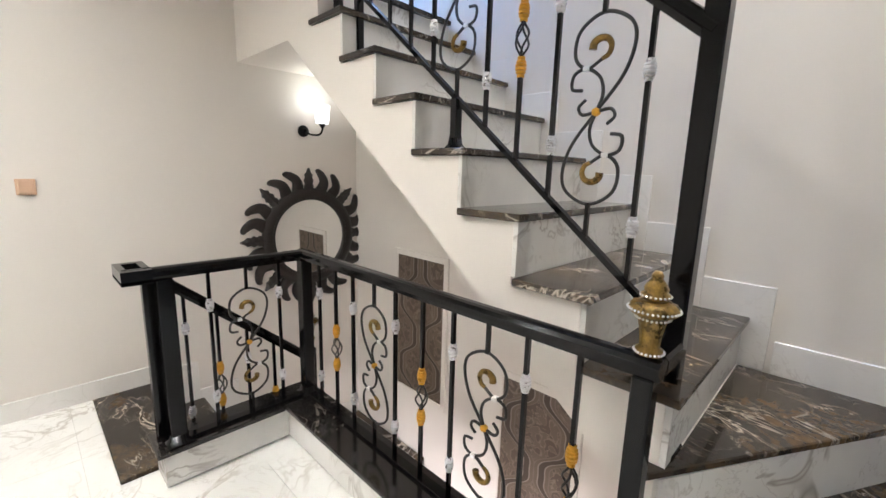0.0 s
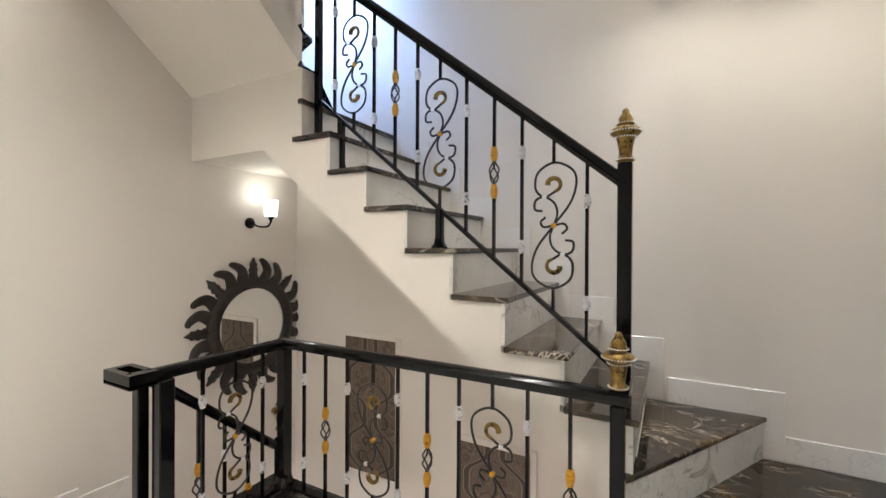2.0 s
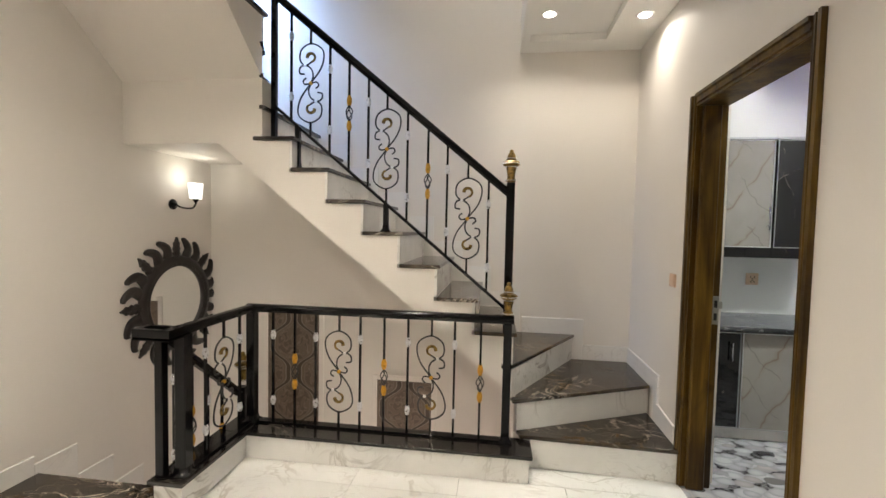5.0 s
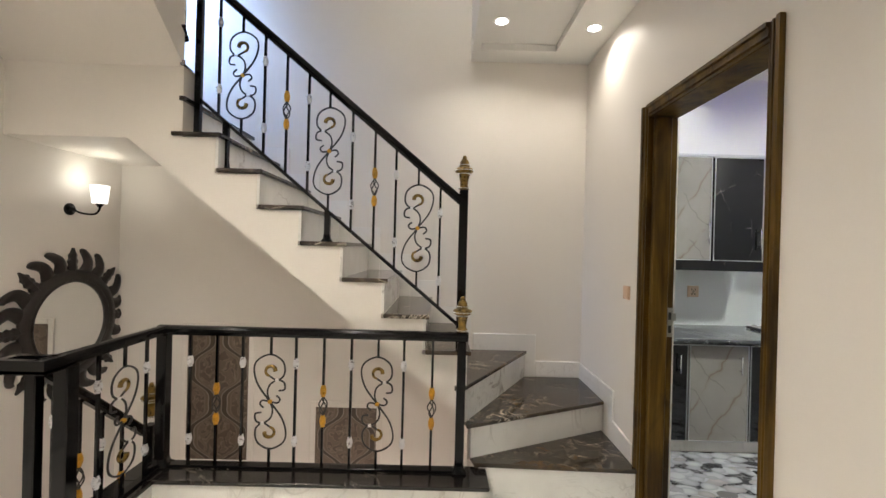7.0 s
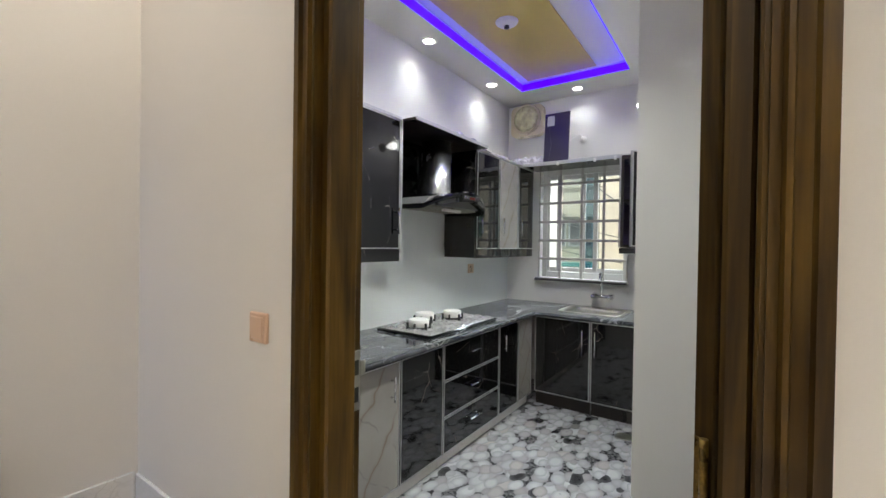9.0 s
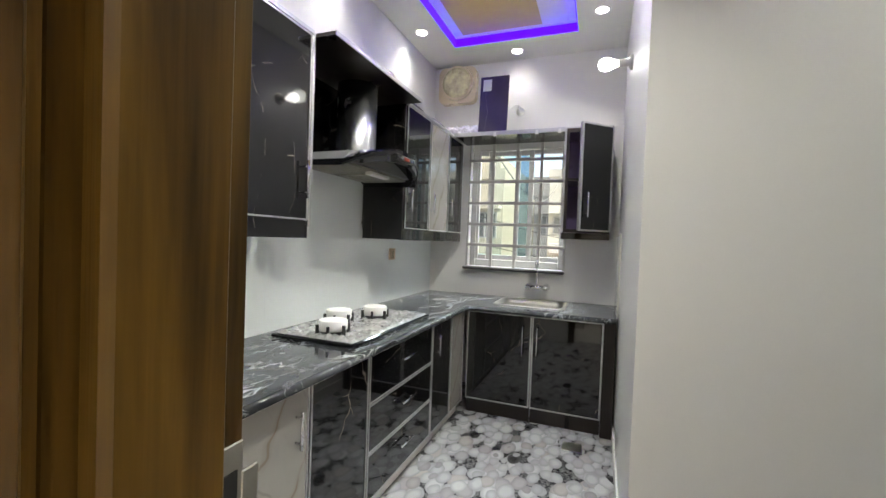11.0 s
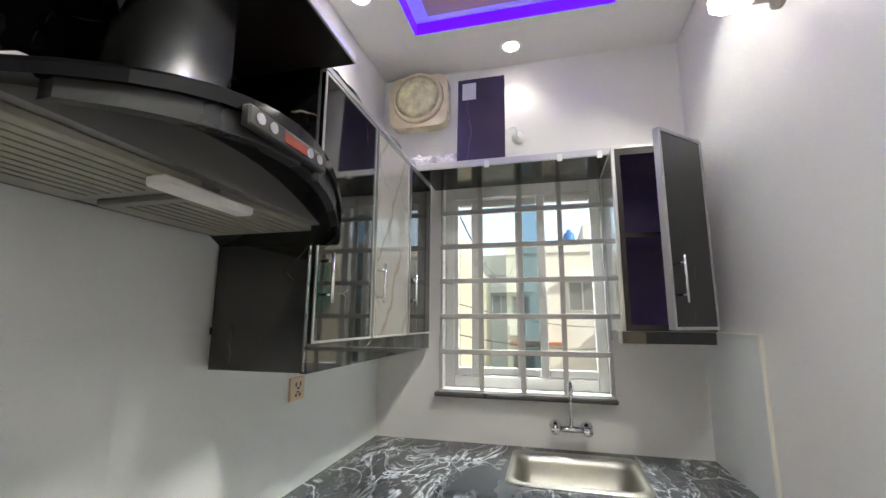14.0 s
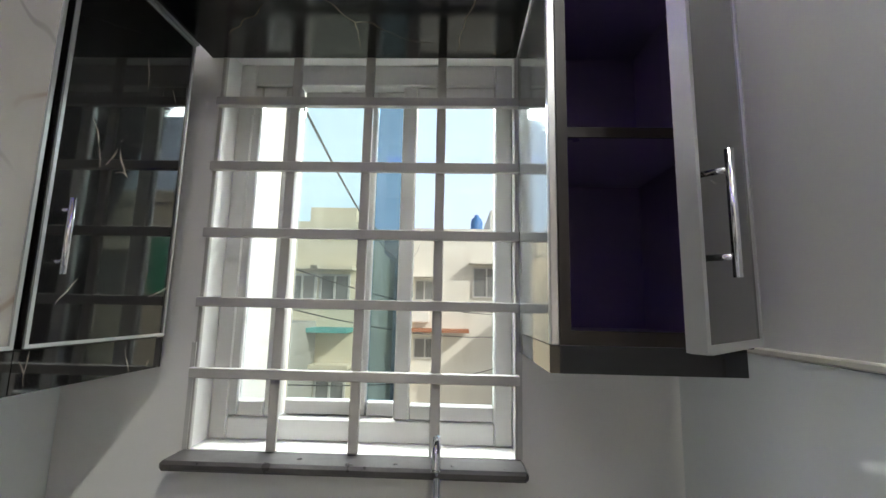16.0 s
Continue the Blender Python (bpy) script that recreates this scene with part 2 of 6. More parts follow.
WOOD = wood_mat()
DARKWOOD = plain("dark_frame_board", (0.014, 0.009, 0.007), 0.35, vary=0.3, bump=0.05, stretch=(1, 1, 0.1))
TILE_K = plain("glazed_wall_tile", (0.82, 0.85, 0.845), 0.09, vary=0.02, scale=1.5, bump=0.0, coat=0.4, rvary=0.03)
UPVC = plain("white_window_frame", (0.52, 0.51, 0.49), 0.35, vary=0.04, bump=0.0)
GRILLE = plain("grille_paint", (0.44, 0.42, 0.395), 0.45, vary=0.08, bump=0.05)
BEIGEPL = plain("beige_switch", (0.62, 0.42, 0.29), 0.35, vary=0.04, bump=0.0)
CREAM = plain("cream_plastic", (0.80, 0.70, 0.50), 0.25, vary=0.05, bump=0.0, coat=0.4)
SOCKETPL = plain("peach_socket", (0.68, 0.51, 0.36), 0.35, vary=0.04, bump=0.0)
WHITEPL = plain("white_plastic", (0.80, 0.79, 0.77), 0.4, vary=0.03, bump=0.0)
DARKPL = plain("dark_plastic", (0.02, 0.02, 0.02), 0.4, vary=0.1, bump=0.0)
SUNFRAME = plain("carved_dark_frame", (0.015, 0.011, 0.009), 0.4, vary=0.4, scale=25, grain=160, bump=0.5)
FILMWRAP = plain("plastic_film", (0.33, 0.32, 0.315), 0.12, vary=0.45, scale=18, grain=45, bump=0.9, coat=0.6)
FILMROLL = plain("bunched_plastic_film", (0.60, 0.58, 0.66), 0.16, vary=0.4, scale=30, grain=70, bump=1.0, coat=0.6)
FOAM = plain("white_foam", (0.82, 0.80, 0.78), 0.75, vary=0.04, bump=0.1)
GOLDCEIL = plain("gold_ceiling_paint", (0.58, 0.44, 0.14), 0.5, vary=0.05, scale=3, bump=0.05)
BLUELED = glowing("blue_led_cove", (0.045, 0.0, 1.0), 2.2)
LIT = glowing("lit_lamp_face", (1.0, 0.95, 0.86), 14.0)
SHADE = glowing("lit_glass_shade", (1.0, 0.97, 0.90), 1.6)
BULB = glowing("lit_bulb", (1.0, 0.97, 0.92), 11.0)
SILLSTONE = plain("sill_stone", (0.055, 0.050, 0.050), 0.35, vary=0.3, scale=20, bump=0.05)
PAPER = plain("paper_label", (0.55, 0.55, 0.6), 0.7, vary=0.05, bump=0.0)


def mirror_mat():
    m, t, p = nodes_of("mirror_glass")
    p.inputs["Base Color"].default_value = (0.82, 0.83, 0.82, 1)
    p.inputs["Metallic"].default_value = 1
    p.inputs["Roughness"].default_value = 0.02
    return m


def glass_mat(name, tint, haze=0.0):
    """Clear glass with a thin, uneven translucent haze mixed in."""
    m, t, p = nodes_of(name)
    g = t.nodes.new("ShaderNodeBsdfTransparent")
    g.inputs[0].default_value = (*tint, 1)
    s = t.nodes.new("ShaderNodeBsdfGlossy")
    s.inputs["Roughness"].default_value = 0.02
    f = t.nodes.new("ShaderNodeFresnel")
    mx = t.nodes.new("ShaderNodeMixShader")
    t.links.new(f.outputs[0], mx.inputs[0])
    veil = t.nodes.new("ShaderNodeBsdfTranslucent")
    veil.inputs[0].default_value = (0.75, 0.74, 0.70, 1)
    film = t.nodes.new("ShaderNodeMixShader")
    patch = noise_node(t, 4.0, 5)
    t.links.new(ramp(t, patch.outputs[0], [(0.3, (haze * 0.6,) * 3), (0.7, (haze * 1.3,) * 3)]), film.inputs[0])
    t.links.new(g.outputs[0], film.inputs[1])
    t.links.new(veil.outputs[0], film.inputs[2])
    t.links.new(film.outputs[0], mx.inputs[1])
    t.links.new(s.outputs[0], mx.inputs[2])
    t.links.new(mx.outputs[0], t.nodes["Material Output"].inputs[0])
    return m


MIRROR = mirror_mat()
GLASS = glass_mat("window_glass", (0.93, 0.97, 0.98), haze=0.004)
HAZYGLASS = glass_mat("hazy_window_glass", (0.80, 0.88, 0.87), haze=0.014)
BLUEGLASS = glass_mat("blue_tinted_glass", (0.40, 0.53, 0.60), haze=0.01)
HOODGLASS = plain("smoked_glass", (0.004, 0.004, 0.005), 0.08, vary=0.1, bump=0.0, rvary=0.02, spec=0.35)


def pebble_mat():
    """Glossy floor tile printed with overlapping white, grey and black river pebbles."""
    m, t, p = nodes_of("pebble_print_floor")
    geo = t.nodes.new("ShaderNodeNewGeometry")
    warp, grain = noise_node(t, 7, 2), noise_node(t, 45, 4)
    add = t.nodes.new("ShaderNodeVectorMath")
    add.operation = "MULTIPLY_ADD"
    add.inputs[1].default_value = (0.05, 0.05, 0.0)
    t.links.new(warp.outputs["Color"], add.inputs[0])
    t.links.new(geo.outputs["Position"], add.inputs[2])
    c = ramp(t, grain.outputs[0], [(0.40, (0.035, 0.035, 0.04)), (0.62, (0.20, 0.20, 0.205))])
    # each layer of pebbles lies over the one before
    for turn, shift, scale, size in ((0.9, 3.1, 9.5, 0.60), (-0.5, 7.7, 9.0, 0.52), (0.3, 0.4, 8.2, 0.47), (1.4, 5.3, 8.0, 0.40)):
        mp = t.nodes.new("ShaderNodeMapping")
        mp.inputs["Location"].default_value = (shift, shift * 0.7, 0)
        mp.inputs["Rotation"].default_value = (0, 0, turn)
        mp.inputs["Scale"].default_value = (0.82, 1.22, 0.0)
        t.links.new(add.outputs[0], mp.inputs[0])
        vor = t.nodes.new("ShaderNodeTexVoronoi")
        vor.inputs["Scale"].default_value = scale
        vor.inputs["Randomness"].default_value = 0.8
        t.links.new(mp.outputs[0], vor.inputs["Vector"])
        sep = t.nodes.new("ShaderNodeSeparateColor")
        t.links.new(vor.outputs["Color"], sep.inputs[0])
        stone = ramp(t, sep.outputs[0], [(0.0, (0.012, 0.012, 0.015)), (0.06, (0.02, 0.02, 0.024)), (0.07, (0.42, 0.39, 0.38)), (0.22, (0.33, 0.32, 0.335)), (0.40, (0.43, 0.43, 0.455)), (1.0, (0.51, 0.51, 0.53))])
        stone = mixed(t, maths(t, "MULTIPLY", grain.outputs[0], 0.14), stone, (0.40, 0.39, 0.38))
        rim = ramp(t, vor.outputs["Distance"], [(size * 0.55, (0, 0, 0)), (size, (0.5, 0.5, 0.5))])
        stone = mixed(t, rim, stone, (0.16, 0.16, 0.17))
        inside = ramp(t, vor.outputs["Distance"], [(size - 0.02, (1, 1, 1)), (size, (0, 0, 0))])
        c = mixed(t, inside, c, stone)
    t.links.new(c, p.inputs["Base Color"])
    p.inputs["Roughness"].default_value = 0.16
    return m


def damask_mat():
    """Brown wallpaper with a pale ogee trellis and woven ornaments."""
    m, t, p = nodes_of("damask_wallpaper")
    geo = t.nodes.new("ShaderNodeNewGeometry")
    sep = t.nodes.new("ShaderNodeSeparateXYZ")
    t.links.new(geo.outputs["Position"], sep.inputs[0])
    u = maths(t, "MULTIPLY", maths(t, "ADD", sep.outputs[0], 0.925), 1 / 0.51)
    v = maths(t, "MULTIPLY", sep.outputs[2], 2 * math.pi / 0.53)
    # a scalloped wave: the trellis swells and pinches round each medallion
    wave = maths(t, "ADD", maths(t, "MULTIPLY", maths(t, "SINE", v), 0.175), maths(t, "MULTIPLY", maths(t, "SINE", maths(t, "MULTIPLY", v, 3.0)), 0.028))
    lines = []
    for s, off in ((1, 0.25), (-1, -0.25)):
        f = maths(t, "FRACT", maths(t, "ADD", maths(t, "ADD", u, off), maths(t, "MULTIPLY", wave, s)))
        lines.append(maths(t, "ABSOLUTE", maths(t, "SUBTRACT", f, 0.5)))
    near = maths(t, "MINIMUM", lines[0], lines[1])
    band = ramp(t, near, [(0.040, (1, 1, 1)), (0.046, (0, 0, 0))])
    trellis = ramp(t, near, [(0.0, (0, 0, 0)), (0.034, (0, 0, 0)), (0.038, (1, 1, 1)), (0.048, (1, 1, 1)), (0.053, (0, 0, 0))])
    inner = ramp(t, near, [(0.092, (0, 0, 0)), (0.097, (1, 1, 1)), (0.104, (1, 1, 1)), (0.109, (0, 0, 0))])
    trellis = maths(t, "MAXIMUM", trellis, maths(t, "MULTIPLY", inner, 0.3))
    orn = noise_node(t, 11, 1, 0.4, 2.2)
    curls = ramp(t, maths(t, "ABSOLUTE", maths(t, "SUBTRACT", orn.outputs[0], 0.5)), [(0.0, (1, 1, 1)), (0.018, (1, 1, 1)), (0.032, (0, 0, 0))])
    leaf = ramp(t, orn.outputs[0], [(0.54, (0, 0, 0)), (0.57, (1, 1, 1))])
    inside = ramp(t, near, [(0.105, (0, 0, 0)), (0.12, (1, 1, 1))])
    grain = noise_node(t, 70, 2)
    ground = mixed(t, band, (0.135, 0.100, 0.072), (0.055, 0.038, 0.027))
    ground = mixed(t, maths(t, "MULTIPLY", maths(t, "MULTIPLY", leaf, inside), 0.6), ground, (0.075, 0.052, 0.038))
    ground = mixed(t, maths(t, "MULTIPLY", grain.outputs[0], 0.2), ground, (0.03, 0.025, 0.02))
    c = mixed(t, maths(t, "MULTIPLY", maths(t, "MULTIPLY", curls, inside), 0.55), ground, (0.24, 0.19, 0.15))
    c = mixed(t, maths(t, "MULTIPLY", trellis, 0.65), c, (0.34, 0.30, 0.26))
    t.links.new(c, p.inputs["Base Color"])
    p.inputs["Roughness"].default_value = 0.5
    bumped(t, p, orn.outputs[0], 0.15, 0.002)
    return m


PEBBLE = pebble_mat()
DAMASK = damask_mat()

# ---------------------------------------------------------------- building helpers
PLACE = {}


def bm_new():
    return bmesh.new()


def box(bm, x0, x1, y0, y1, z0, z1, m=None):
    vs = [bm.verts.new((x, y, z)) for z in (z0, z1) for x, y in ((x0, y0), (x1, y0), (x1, y1), (x0, y1))]
    if m:
        for v in vs:
            v.co = m @ v.co
    for f in ((3, 2, 1, 0), (4, 5, 6, 7), (0, 1, 5, 4), (1, 2, 6, 5), (2, 3, 7, 6), (3, 0, 4, 7)):
        bm.faces.new([vs[i] for i in f])
    return bm


def bbox(x0, x1, y0, y1, z0, z1, bevel=0.0, m=None, seg=1):
    bm = box(bm_new(), x0, x1, y0, y1, z0, z1, m)
    if bevel:
        bmesh.ops.bevel(bm, geom=bm.edges[:], offset=bevel, segments=seg, profile=0.5, affect="EDGES")
    return bm


def prism(pts, axis, a, b):
    """Extrudes an outline (pairs) from a to b along axis; pairs are the other two axes in order."""
    bm = bm_new()
    put = {"x": lambda p, d: (d, p[0], p[1]), "y": lambda p, d: (p[0], d, p[1]), "z": lambda p, d: (p[0], p[1], d)}[axis]
    lo, hi = [bm.verts.new(put(p, a)) for p in pts], [bm.verts.new(put(p, b)) for p in pts]
    n = len(pts)
    bm.faces.new(lo[::-1]), bm.faces.new(hi)
    for i in range(n):
        bm.faces.new((lo[i], lo[(i + 1) % n], hi[(i + 1) % n], hi[i]))
    bmesh.ops.recalc_face_normals(bm, faces=bm.faces[:])
    return bm


def lathe(profile, centre=(0, 0, 0), seg=20, m=None, smooth=True):
    """Turns (radius, height) pairs round the z axis."""
    bm = bm_new()
    rings = []
    for r, h in profile:
        ring = []
        for i in range(seg):
            a = 2 * math.pi * i / seg
            co = Vector((max(r, 1e-4) * math.cos(a), max(r, 1e-4) * math.sin(a), h))
            co = (m @ co) if m else co
            ring.append(bm.verts.new(co + Vector(centre)))
        rings.append(ring)
    for p, q in zip(rings, rings[1:]):
        for i in range(seg):
            f = bm.faces.new((p[i], p[(i + 1) % seg], q[(i + 1) % seg], q[i]))
            f.smooth = smooth
    bm.faces.new(rings[0][::-1]), bm.faces.new(rings[-1])
    bmesh.ops.recalc_face_normals(bm, faces=bm.faces[:])
    return bm


def spline(pts, n=6):
    """A smooth line through the points."""
    p = [Vector(q) for q in pts]
    p = [2 * p[0] - p[1]] + p + [2 * p[-1] - p[-2]]
    out = []
    for i in range(1, len(p) - 2):
        for k in range(n):
            t = k / n
            out.append(0.5 * (2 * p[i] + (p[i + 1] - p[i - 1]) * t + (2 * p[i - 1] - 5 * p[i] + 4 * p[i + 1] - p[i + 2]) * t * t + (3 * p[i] - p[i - 1] - 3 * p[i + 1] + p[i + 2]) * t ** 3))
    return out + [p[-2]]


def tube(pts, r, sides=6, bm=None, flat=1.0, end=None):
    """A round bar along a line; end is the radius at its far end."""
    bm = bm or bm_new()
    pts = [Vector(q) for q in pts]
    rings, up = [], None
    for i, q in enumerate(pts):
        d = (pts[min(i + 1, len(pts) - 1)] - pts[max(i - 1, 0)]).normalized()
        if up is None:
            up = d.orthogonal().normalized()
        up = (up - d * up.dot(d)).normalized()
        side = d.cross(up)
        rr = r if end is None else r + (end - r) * i / max(1, len(pts) - 1)
        rings.append([bm.verts.new(q + (up * math.cos(a) + side * math.sin(a) * flat) * rr) for a in (2 * math.pi * k / sides for k in range(sides))])
    for p, q in zip(rings, rings[1:]):
        for i in range(sides):
            bm.faces.new((p[i], p[(i + 1) % sides], q[(i + 1) % sides], q[i])).smooth = sides > 4
    bm.faces.new(rings[0][::-1]), bm.faces.new(rings[-1])
    return bm


def thing(name, base=(0, 0, 0), label="", category="", group="", kind="", turn=0.0):
    ob = new(name)
    ob.empty_display_size = 0.05
    ob.matrix_world = pose(*base, 0, 0, turn)
    PLACE[ob] = pose(*base, 0, 0, turn)
    return tagged(ob, label, category, group, kind)


def part(name, bm, material, parent=None, label="", **tags):
    """Links a bmesh, built in world places, as one mesh under its thing or part."""
    me = bpy.data.meshes.new(name)
    m = PLACE.get(parent, Matrix())
    bm.transform(m.inverted())
    bm.normal_update()
    bm.to_mesh(me)
    bm.free()
    me.materials.append(material)
    ob = new(name, me)
    if parent:
        ob.parent = parent
        PLACE[ob] = m
    return tagged(ob, label, **tags)


def solo(name, bm, material, label="", category="", group="", kind="", base=None):
    """A thing of one mesh, with its origin at its base."""
    if base is None:
        xs = [v.co for v in bm.verts]
        base = (sum(c.x for c in xs) / len(xs), sum(c.y for c in xs) / len(xs), min(c.z for c in xs))
    me = bpy.data.meshes.new(name)
    bm.transform(Matrix.Translation(base).inverted())
    bm.normal_update()
    bm.to_mesh(me)
    bm.free()
    me.materials.append(material)
    ob = new(name, me)
    ob.location = base
    PLACE[ob] = Matrix.Translation(base)
    return tagged(ob, label, category, group, kind)


def setting(name, bm, material, label=""):
    return part(name, bm, material, None, label, kind="structure")

# ---------------------------------------------------------------- the hall
XL, XR, YB, YF = -1.73, 1.93, 2.0, -2.9
TOP, LOW, CEILZ = 5.6, -2.9, 2.93
KW, KE, KN, KS, KSS = 2.13, 5.42, 2.19, 0.55, -0.85
STUB = 3.42
RISE, GO = 0.203, 0.2445
DOOR_Y0, DOOR_Y1, DOOR_Z = 0.152, 0.99, 2.15

w = bm_new()
box(w, XL - 0.2, XL, YF, 1.15, LOW, 3.2)
box(w, XL - 0.2, XL, 1.15, YB, LOW, 3.0)
box(w, XL - 0.2, XL, YF, 1.15, 3.2, TOP)
box(w, XL - 0.2, XL, 1.15, YB, 4.4, TOP)
setting("wall_west", w, WALL, "cream painted plaster stair hall wall")
setting("wall_north", bbox(XL - 0.2, KW, YB, YB + 0.2, LOW, TOP), WALL, "cream painted plaster wall behind the stairs")
setting("wall_south", bbox(XL - 0.2, KW, YF - 0.2, YF, LOW, TOP), WALL, "cream painted plaster wall")
w = bm_new()
box(w, XR, KW, YF, DOOR_Y0 - 0.06, LOW, TOP)
box(w, XR, KW, DOOR_Y1 + 0.06, YB, LOW, TOP)
box(w, XR, KW, DOOR_Y0 - 0.06, DOOR_Y1 + 0.06, DOOR_Z + 0.06, TOP)
box(w, XR, KW, DOOR_Y0 - 0.06, DOOR_Y1 + 0.06, LOW, -0.03)
setting("wall_east", w, WALL, "cream painted plaster wall with the kitchen doorway")

# floor slab and ceilings
f = bm_new()
box(f, XL, XR, YF, 0.2, -0.25, -0.012)
box(f, -0.83, XR, 0.2, 0.9, -0.25, -0.012)
box(f, 1.0, XR, 0.9, YB, -0.25, -0.012)
box(f, XL, -0.83, 0.2, 0.5, -0.25, -0.03)
FLOOR = setting("floor", f, FLOOR_M, "white veined marble tile floor")
c = bm_new()
box(c, -0.70, XR, YF, 1.11, CEILZ, 3.2)
box(c, XL, -0.70, YF, 0.45, CEILZ, 3.2)
# false ceiling with its shallow raised panel beside the stairs
box(c, 1.0, 1.06, 1.11, 1.80, 2.885, 3.4)
box(c, 1.06, 1.62, 1.11, 1.80, 2.935, 3.2)
box(c, 1.0, XR, 1.80, YB, 2.885, 3.4)
box(c, 1.62, XR, 1.11, 1.80, 2.885, 3.2)
box(c, 1.06, XR, 0.9, 1.11, 2.885, 2.925)
setting("ceiling", c, CEIL, "white plaster ceiling with a shallow dropped border")
setting("ceiling_upper", bbox(XL - 0.2, KW, YF - 0.2, YB + 0.2, TOP, TOP + 0.2), CEIL, "white plaster ceiling over the stairwell")
setting("floor_lower", bbox(XL - 0.2, KW, YF, YB, LOW - 0.2, LOW), FLOOR_M, "white marble floor of the storey below")
setting("wall_below", bbox(1.0, 1.06, 0.9, YB, LOW, -0.25), WALL, "cream painted wall of the lower stairwell")

# kerb round the stairwell, with a granite cap
w = bm_new()
box(w, -0.665, 1.065, 0.868, 1.05, 0.0, 0.145)
box(w, -0.82, -0.665, 0.335, 1.05, 0.0, 0.145)
KERB = setting("kerb", w, RISER_M, "low white marble kerb round the stairwell")
solo("kerb_cap", bbox(-0.66, 1.085, 0.848, 1.065, 0.146, 0.168, 0.004), CAPSTONE, "polished dark granite cap on the marble kerb", "stone cap")
solo("kerb_cap", bbox(-0.84, -0.645, 0.31, 0.846, 0.146, 0.168, 0.004), CAPSTONE, "polished dark granite cap on the short kerb", "stone cap")
solo("kerb_cap", bbox(-0.84, -0.662, 0.848, 1.065, 0.146, 0.168, 0.004), CAPSTONE, "polished dark granite corner cap on the kerb", "stone cap")

# ---------------------------------------------------------------- stairs up
STAIRS = thing("staircase", (0.4, 1.5, 0), "staircase with dark granite treads and white marble risers", "staircase")


def tread(poly, z, name="tread"):
    bm = prism(poly, "z", z - 0.024, z)
    bmesh.ops.bevel(bm, geom=bm.edges[:], offset=0.004, segments=1, affect="EDGES")
    part(name, bm, GRANITE, STAIRS, "polished dark granite with pale veins")


Y0 = 1.11
NL = (0.99, 1.06)                               # where the winders meet
NOSE = [None, None, None, None] + [0.99 - GO * k for k in range(7)]
# winders: three wedge treads round the newel
tread([(1.02, 1.03), (XR - 0.012, 0.995), (XR - 0.012, 1.52), (1.0, 1.10)], RISE)
tread([(0.975, 1.05), (XR - 0.012, 1.478), (XR - 0.012, YB - 0.012), (1.47, YB - 0.012), (0.96, 1.12)], 2 * RISE)
tread([(0.945, 1.06), (1.50, YB - 0.012), (0.90, YB - 0.012), (0.90, 1.085)], 3 * RISE)
for k in range(4, 11):
    x = NOSE[k]
    back = x - GO if k < 10 else -0.74
    tread([(x, Y0 - 0.022), (x, YB - 0.012), (back - 0.02, YB - 0.012), (back - 0.02, Y0 - 0.022)], k * RISE)


def riser(a, b, z0, z1, thick=0.016):
    d = (Vector(b) - Vector(a)).normalized()
    n = Vector((-d.y, d.x)) * thick
    part("riser", prism([a, b, (b[0] + n.x, b[1] + n.y), (a[0] + n.x, a[1] + n.y)], "z", z0, z1), RISER_M, STAIRS, "white marble with grey veins")


riser((1.045, 1.045), (XR - 0.012, 1.015), 0.0, RISE - 0.025)
riser((1.0, 1.085), (XR - 0.012, 1.503), RISE, 2 * RISE - 0.025)
riser((0.965, 1.09), (1.485, YB - 0.012), 2 * RISE, 3 * RISE - 0.025)
for k in range(4, 11):
    riser((NOSE[k] - 0.02, Y0), (NOSE[k] - 0.02, YB - 0.012), (k - 1) * RISE, k * RISE - 0.025)

# the plastered body under the treads
under = lambda x: 1.99 - 0.787 * (x + 1.02)
bm = bm_new()
cols = [(1.0, 1.045, RISE), (0.962, 1.0, 2 * RISE)] + [(NOSE[4] - 0.037, 0.962, 3 * RISE)]
cols += [(NOSE[k + 1] - 0.037, NOSE[k] - 0.037, k * RISE) for k in range(4, 10)] + [(-0.705, NOSE[10] - 0.037, 10 * RISE)]
for x0, x1, top in cols:
    b0, b1 = (0.0, 0.0) if x0 >= 0.99 else (under(x0), under(x1))
    piece = prism([(x0, b0), (x1, b1), (x1, top - 0.026), (x0, top - 0.026)], "y", Y0, Y0 + 0.12)
    me = bpy.data.meshes.new("piece")
    piece.to_mesh(me)
    piece.free()
    bm.from_mesh(me)
    bpy.data.meshes.remove(me)
for outline in ([(-1.02, 1.99), (-0.705, under(-0.705)), (-0.705, 2.41), (-1.02, 2.41)], [(XL, 1.99), (-1.02, 1.99), (-1.02, 2.41), (XL, 2.41)]):
    vs = [[bm.verts.new((x, y, z)) for x, z in outline] for y in (Y0, Y0 + 0.12)]
    bm.faces.new(vs[0]), bm.faces.new(vs[1][::-1])
    for q in range(4):
        bm.faces.new((vs[0][q], vs[1][q], vs[1][(q + 1) % 4], vs[0][(q + 1) % 4]))
bmesh.ops.remove_doubles(bm, verts=bm.verts[:], dist=0.0004)
bmesh.ops.recalc_face_normals(bm, faces=bm.faces[:])
part("stringer", bm, WALL, STAIRS, "cream plastered side of the stairs")
low = [(-1.02, 1.99), (0.985, 0.41), (0.985, 0.60), (-0.80, 10 * RISE - 0.03), (XL, 10 * RISE - 0.03), (XL, 1.99)]
part("soffit", prism(low, "y", Y0 + 0.12, YB), WALL, STAIRS, "cream plastered underside")
